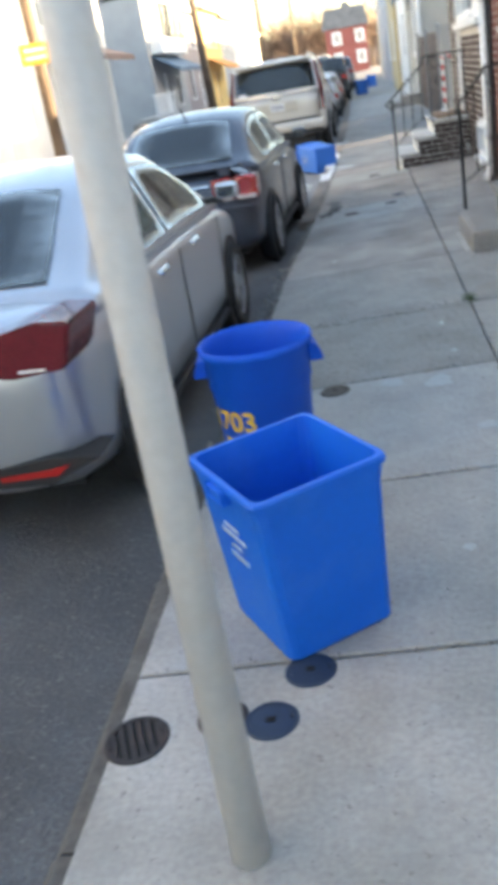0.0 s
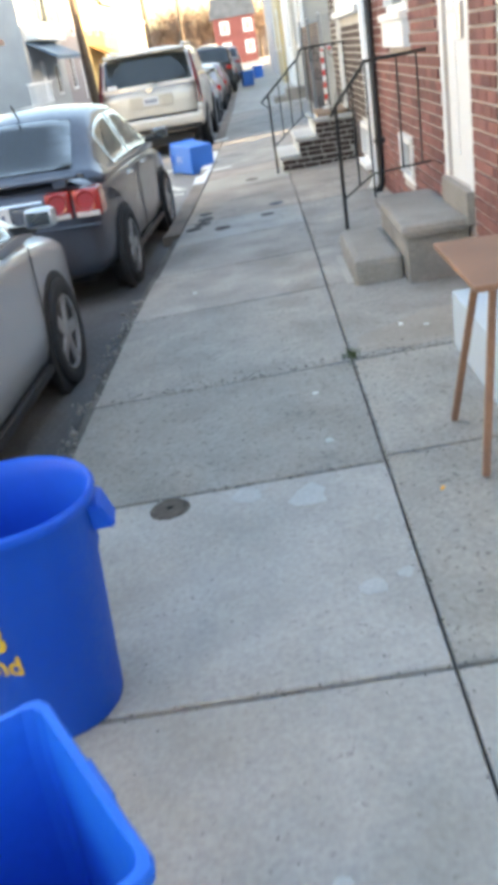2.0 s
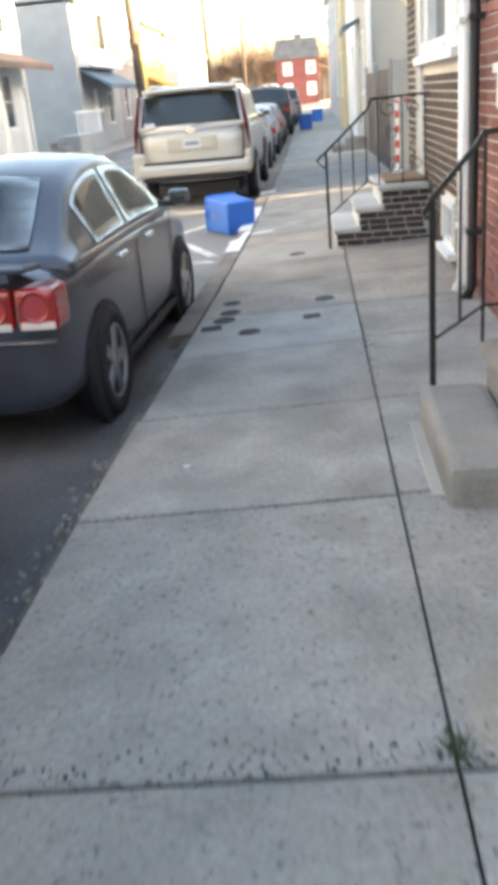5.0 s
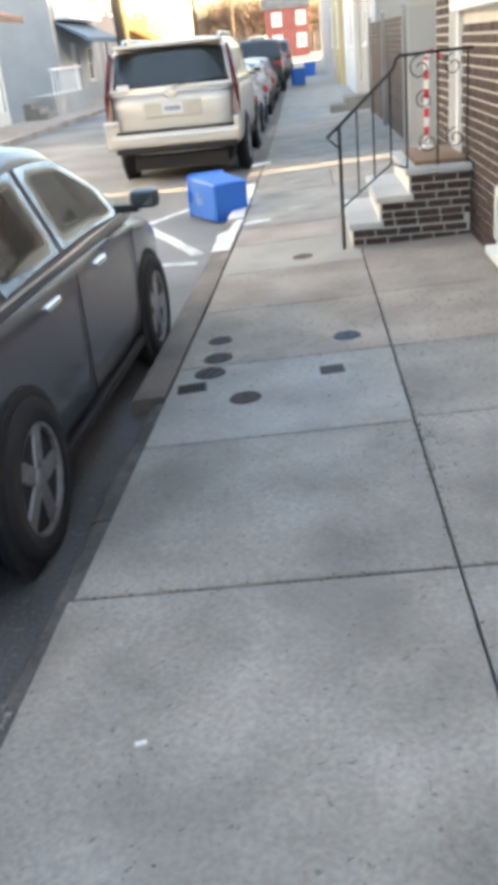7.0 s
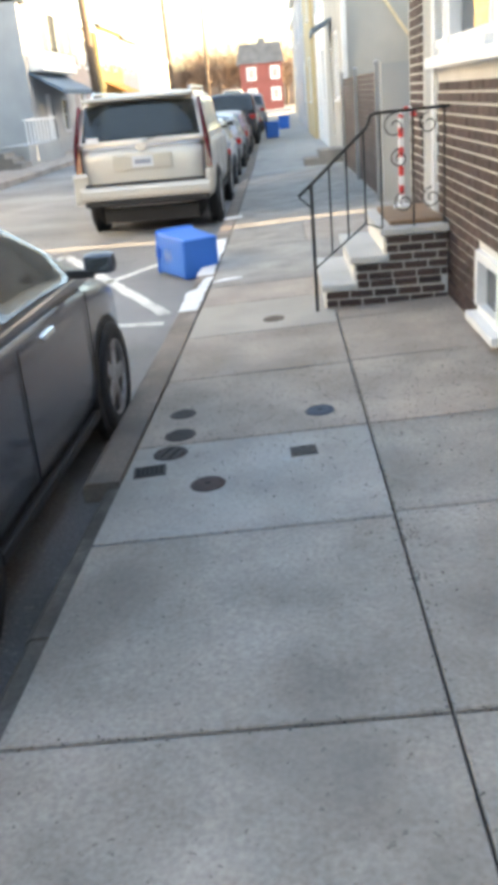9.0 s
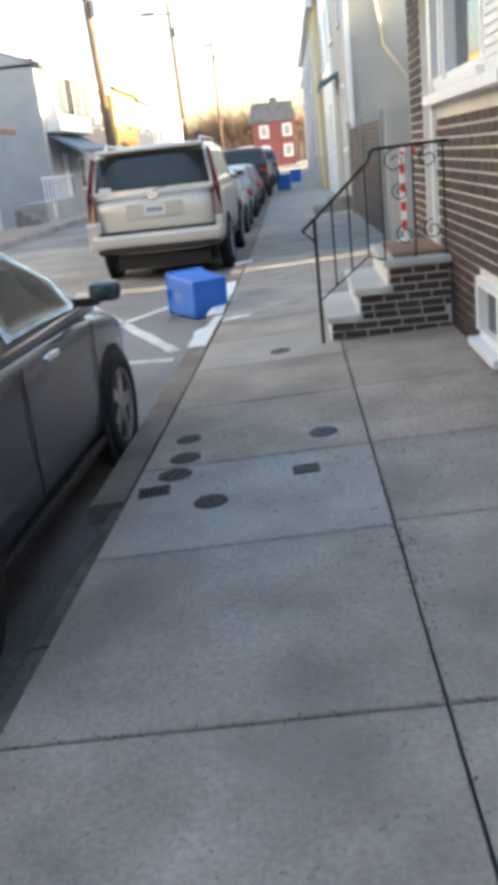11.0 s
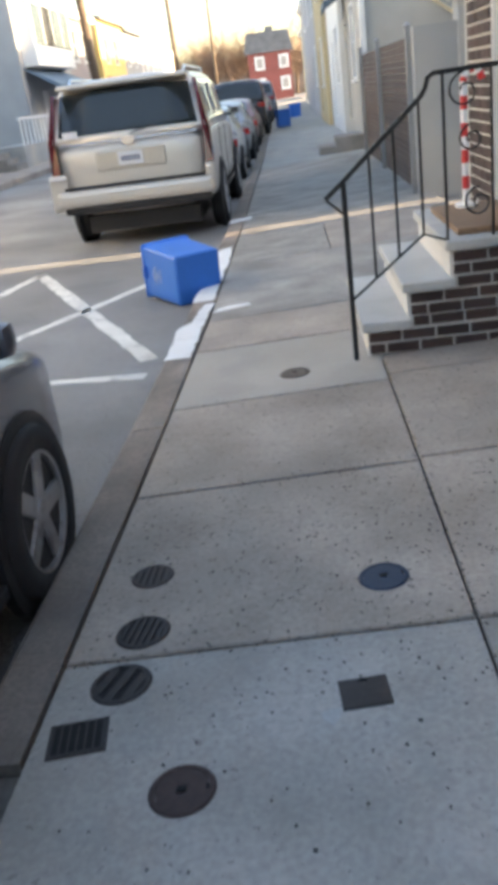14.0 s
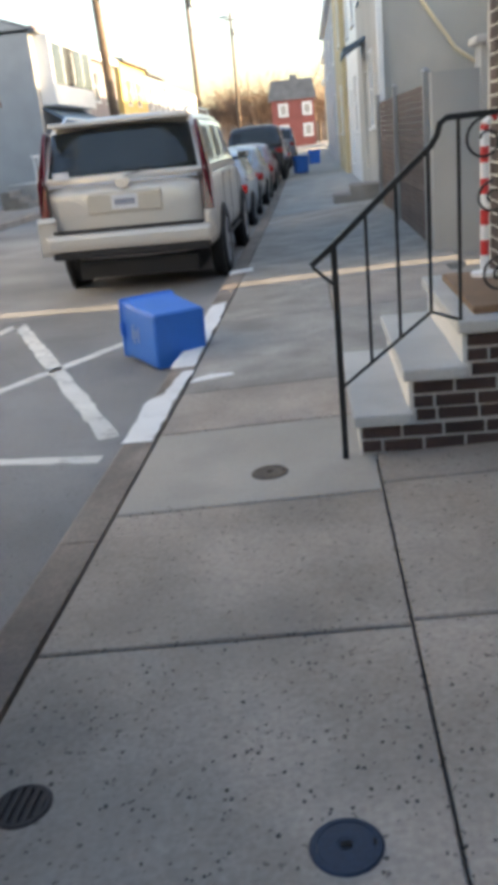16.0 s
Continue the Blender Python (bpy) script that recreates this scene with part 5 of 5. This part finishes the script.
# red house that closes the street
rh = thing("house", (0, 0, 0), "red painted brick house with white windows closing the street", "house", "houses along the street")
REDP = mat("red_painted_brick", (0.27, 0.085, 0.075), 0.8, vary=0.12)
part("wall", cube(-4.6, 1.1, 130, 138, -0.2, 5.8), REDP, rh)
part("roof", prism([(-5.0, 5.8), (1.5, 5.8), (1.0, 8.3), (-4.5, 8.3)], 8.4, "y", 129.8), SLATE, rh)
part("chimney", cube(-2.0, -1.0, 132, 133, 8.3, 9.0), SLATE, rh)
for x in (-3.6, -0.4):
    for z in (1.0, 3.7):
        w_ = part("window", cube(x - 0.1, x + 1.2, 129.93, 129.99, z, z + 1.7), WHITEP, rh)
        part("pane", cube(x + 0.2, x + 0.9, 129.9, 129.925, z + 0.3, z + 1.4), CURTAIN, w_)
terrace(96, 112, 6.5, PALEYEL, "pale terraced houses at the end of the street", 2.2, -1, [(98, 99, 4, 5.4), (104, 105, 4, 5.4)], [(101, 102, 0.3, 2.4)])


# ---- poles and wires ----
def utility_pole(x, y, h, r, lamp=False, lean=0.0):
    t = thing("utility_pole", (x, y, 0), "brown wooden utility pole across the street", "pole", "utility poles")
    part("mast", tube([(0, 0, -0.1), (lean * 0.5, 0, h * 0.5), (lean, 0, h)], [r, r * 0.85, r * 0.62], 12), POLEWOOD, t, smooth=True)
    part("crossarm", cube(lean - 0.9, lean + 0.9, -0.05, 0.05, h - 0.9, h - 0.78), POLEWOOD, t)
    part("transformer", lathe([(0, 0), (0.2, 0.02), (0.2, 0.7), (0, 0.75)], 14), GREYMETAL, t).location = (lean * 0.8 + 0.32, 0, h - 2.6)
    if lamp:
        arm = part("lamp_arm", tube([(lean * 0.7, 0, h * 0.7), (1.2, 0, h * 0.74), (2.2, 0, h * 0.75)], 0.03), GREYMETAL, t)
        part("lamp_head", moved(cube(-0.35, 0.35, -0.14, 0.14, -0.08, 0.06, 0.05), pose(2.5, 0, h * 0.75)), GREYMETAL, arm)


utility_pole(-8.6, 47, 11, 0.22, True, -0.4)
utility_pole(-8.5, 80, 14.0, 0.2, True, -0.3)
utility_pole(-8.4, 121, 16, 0.2)
utility_pole(-8.5, 19.8, 10.0, 0.16)
sign = thing("street_sign", (-8.5, 19.665, 2.75), "orange street sign on the utility pole", "sign")
part("panel", cube(-0.4, 0.4, -0.02, 0.0, 0, 0.5, 0.01), SIGNORANGE, sign)
for z in (0.12, 0.3):
    part("print_bar", cube(-0.28, 0.28, -0.024, -0.02, z, z + 0.09), ROADWHITE, sign)

# ---- bare winter trees beyond the far houses ----
def bare_tree(x, y, h):
    t = thing("tree", (x, y, 0), "bare brown winter tree behind the houses", "tree", "bare trees")
    part("trunk", tube([(0, 0, -0.1), (0.1, 0, h * 0.3), (0, 0.1, h * 0.55)], [0.25, 0.18, 0.1], 8), POLEWOOD, t)
    bm = bmesh.new()
    for k in range(150):
        a, e = random.uniform(0, math.tau), random.uniform(0.2, 1.3)
        z0 = random.uniform(h * 0.25, h * 0.6)
        d = Vector((math.cos(a) * math.cos(e), math.sin(a) * math.cos(e), math.sin(e))) * h * random.uniform(0.15, 0.42)
        p = Vector((0, 0, z0)) + d * random.uniform(0, 0.5)
        tube([p, p + d * 0.6 + Vector((0, 0, 0.1)), p + d], [0.05, 0.03, 0.012], 3, bm)
    part("crown", bm, LEAFDRY, t)


for k in range(16):
    bare_tree(-16 + k * 1.5 + random.uniform(-0.6, 0.6), 146 + random.uniform(-4, 10), random.uniform(9, 12))
single("backdrop_hedge", cube(-60, 40, 172, 174, -0.2, 7.0), mat("far_woods", (0.2, 0.15, 0.12), 0.95, vary=0.4, scale=2, fine=6), "brown woods far behind the street", "woods", kind="backdrop")

# ---- brickwork, last ----
bricks(wall_dark, BRICKD, 7.21, 11.77, 0.02, 3.6, HC + [(7.8, 10.36, 1.69, 3.31), (10.35, 11.08, 0, 4.2)], near=(8.4, 11.7, 0.0, 1.7))
bricks(wall_red, BRICKR, 2.76, 7.19, 0.02, 3.4, HB + [(5.22, 6.32, 1.34, 1.62), (3.3, 4.15, 0.3, 2.7)], near=(2.75, 6.5, 0.3, 1.5))
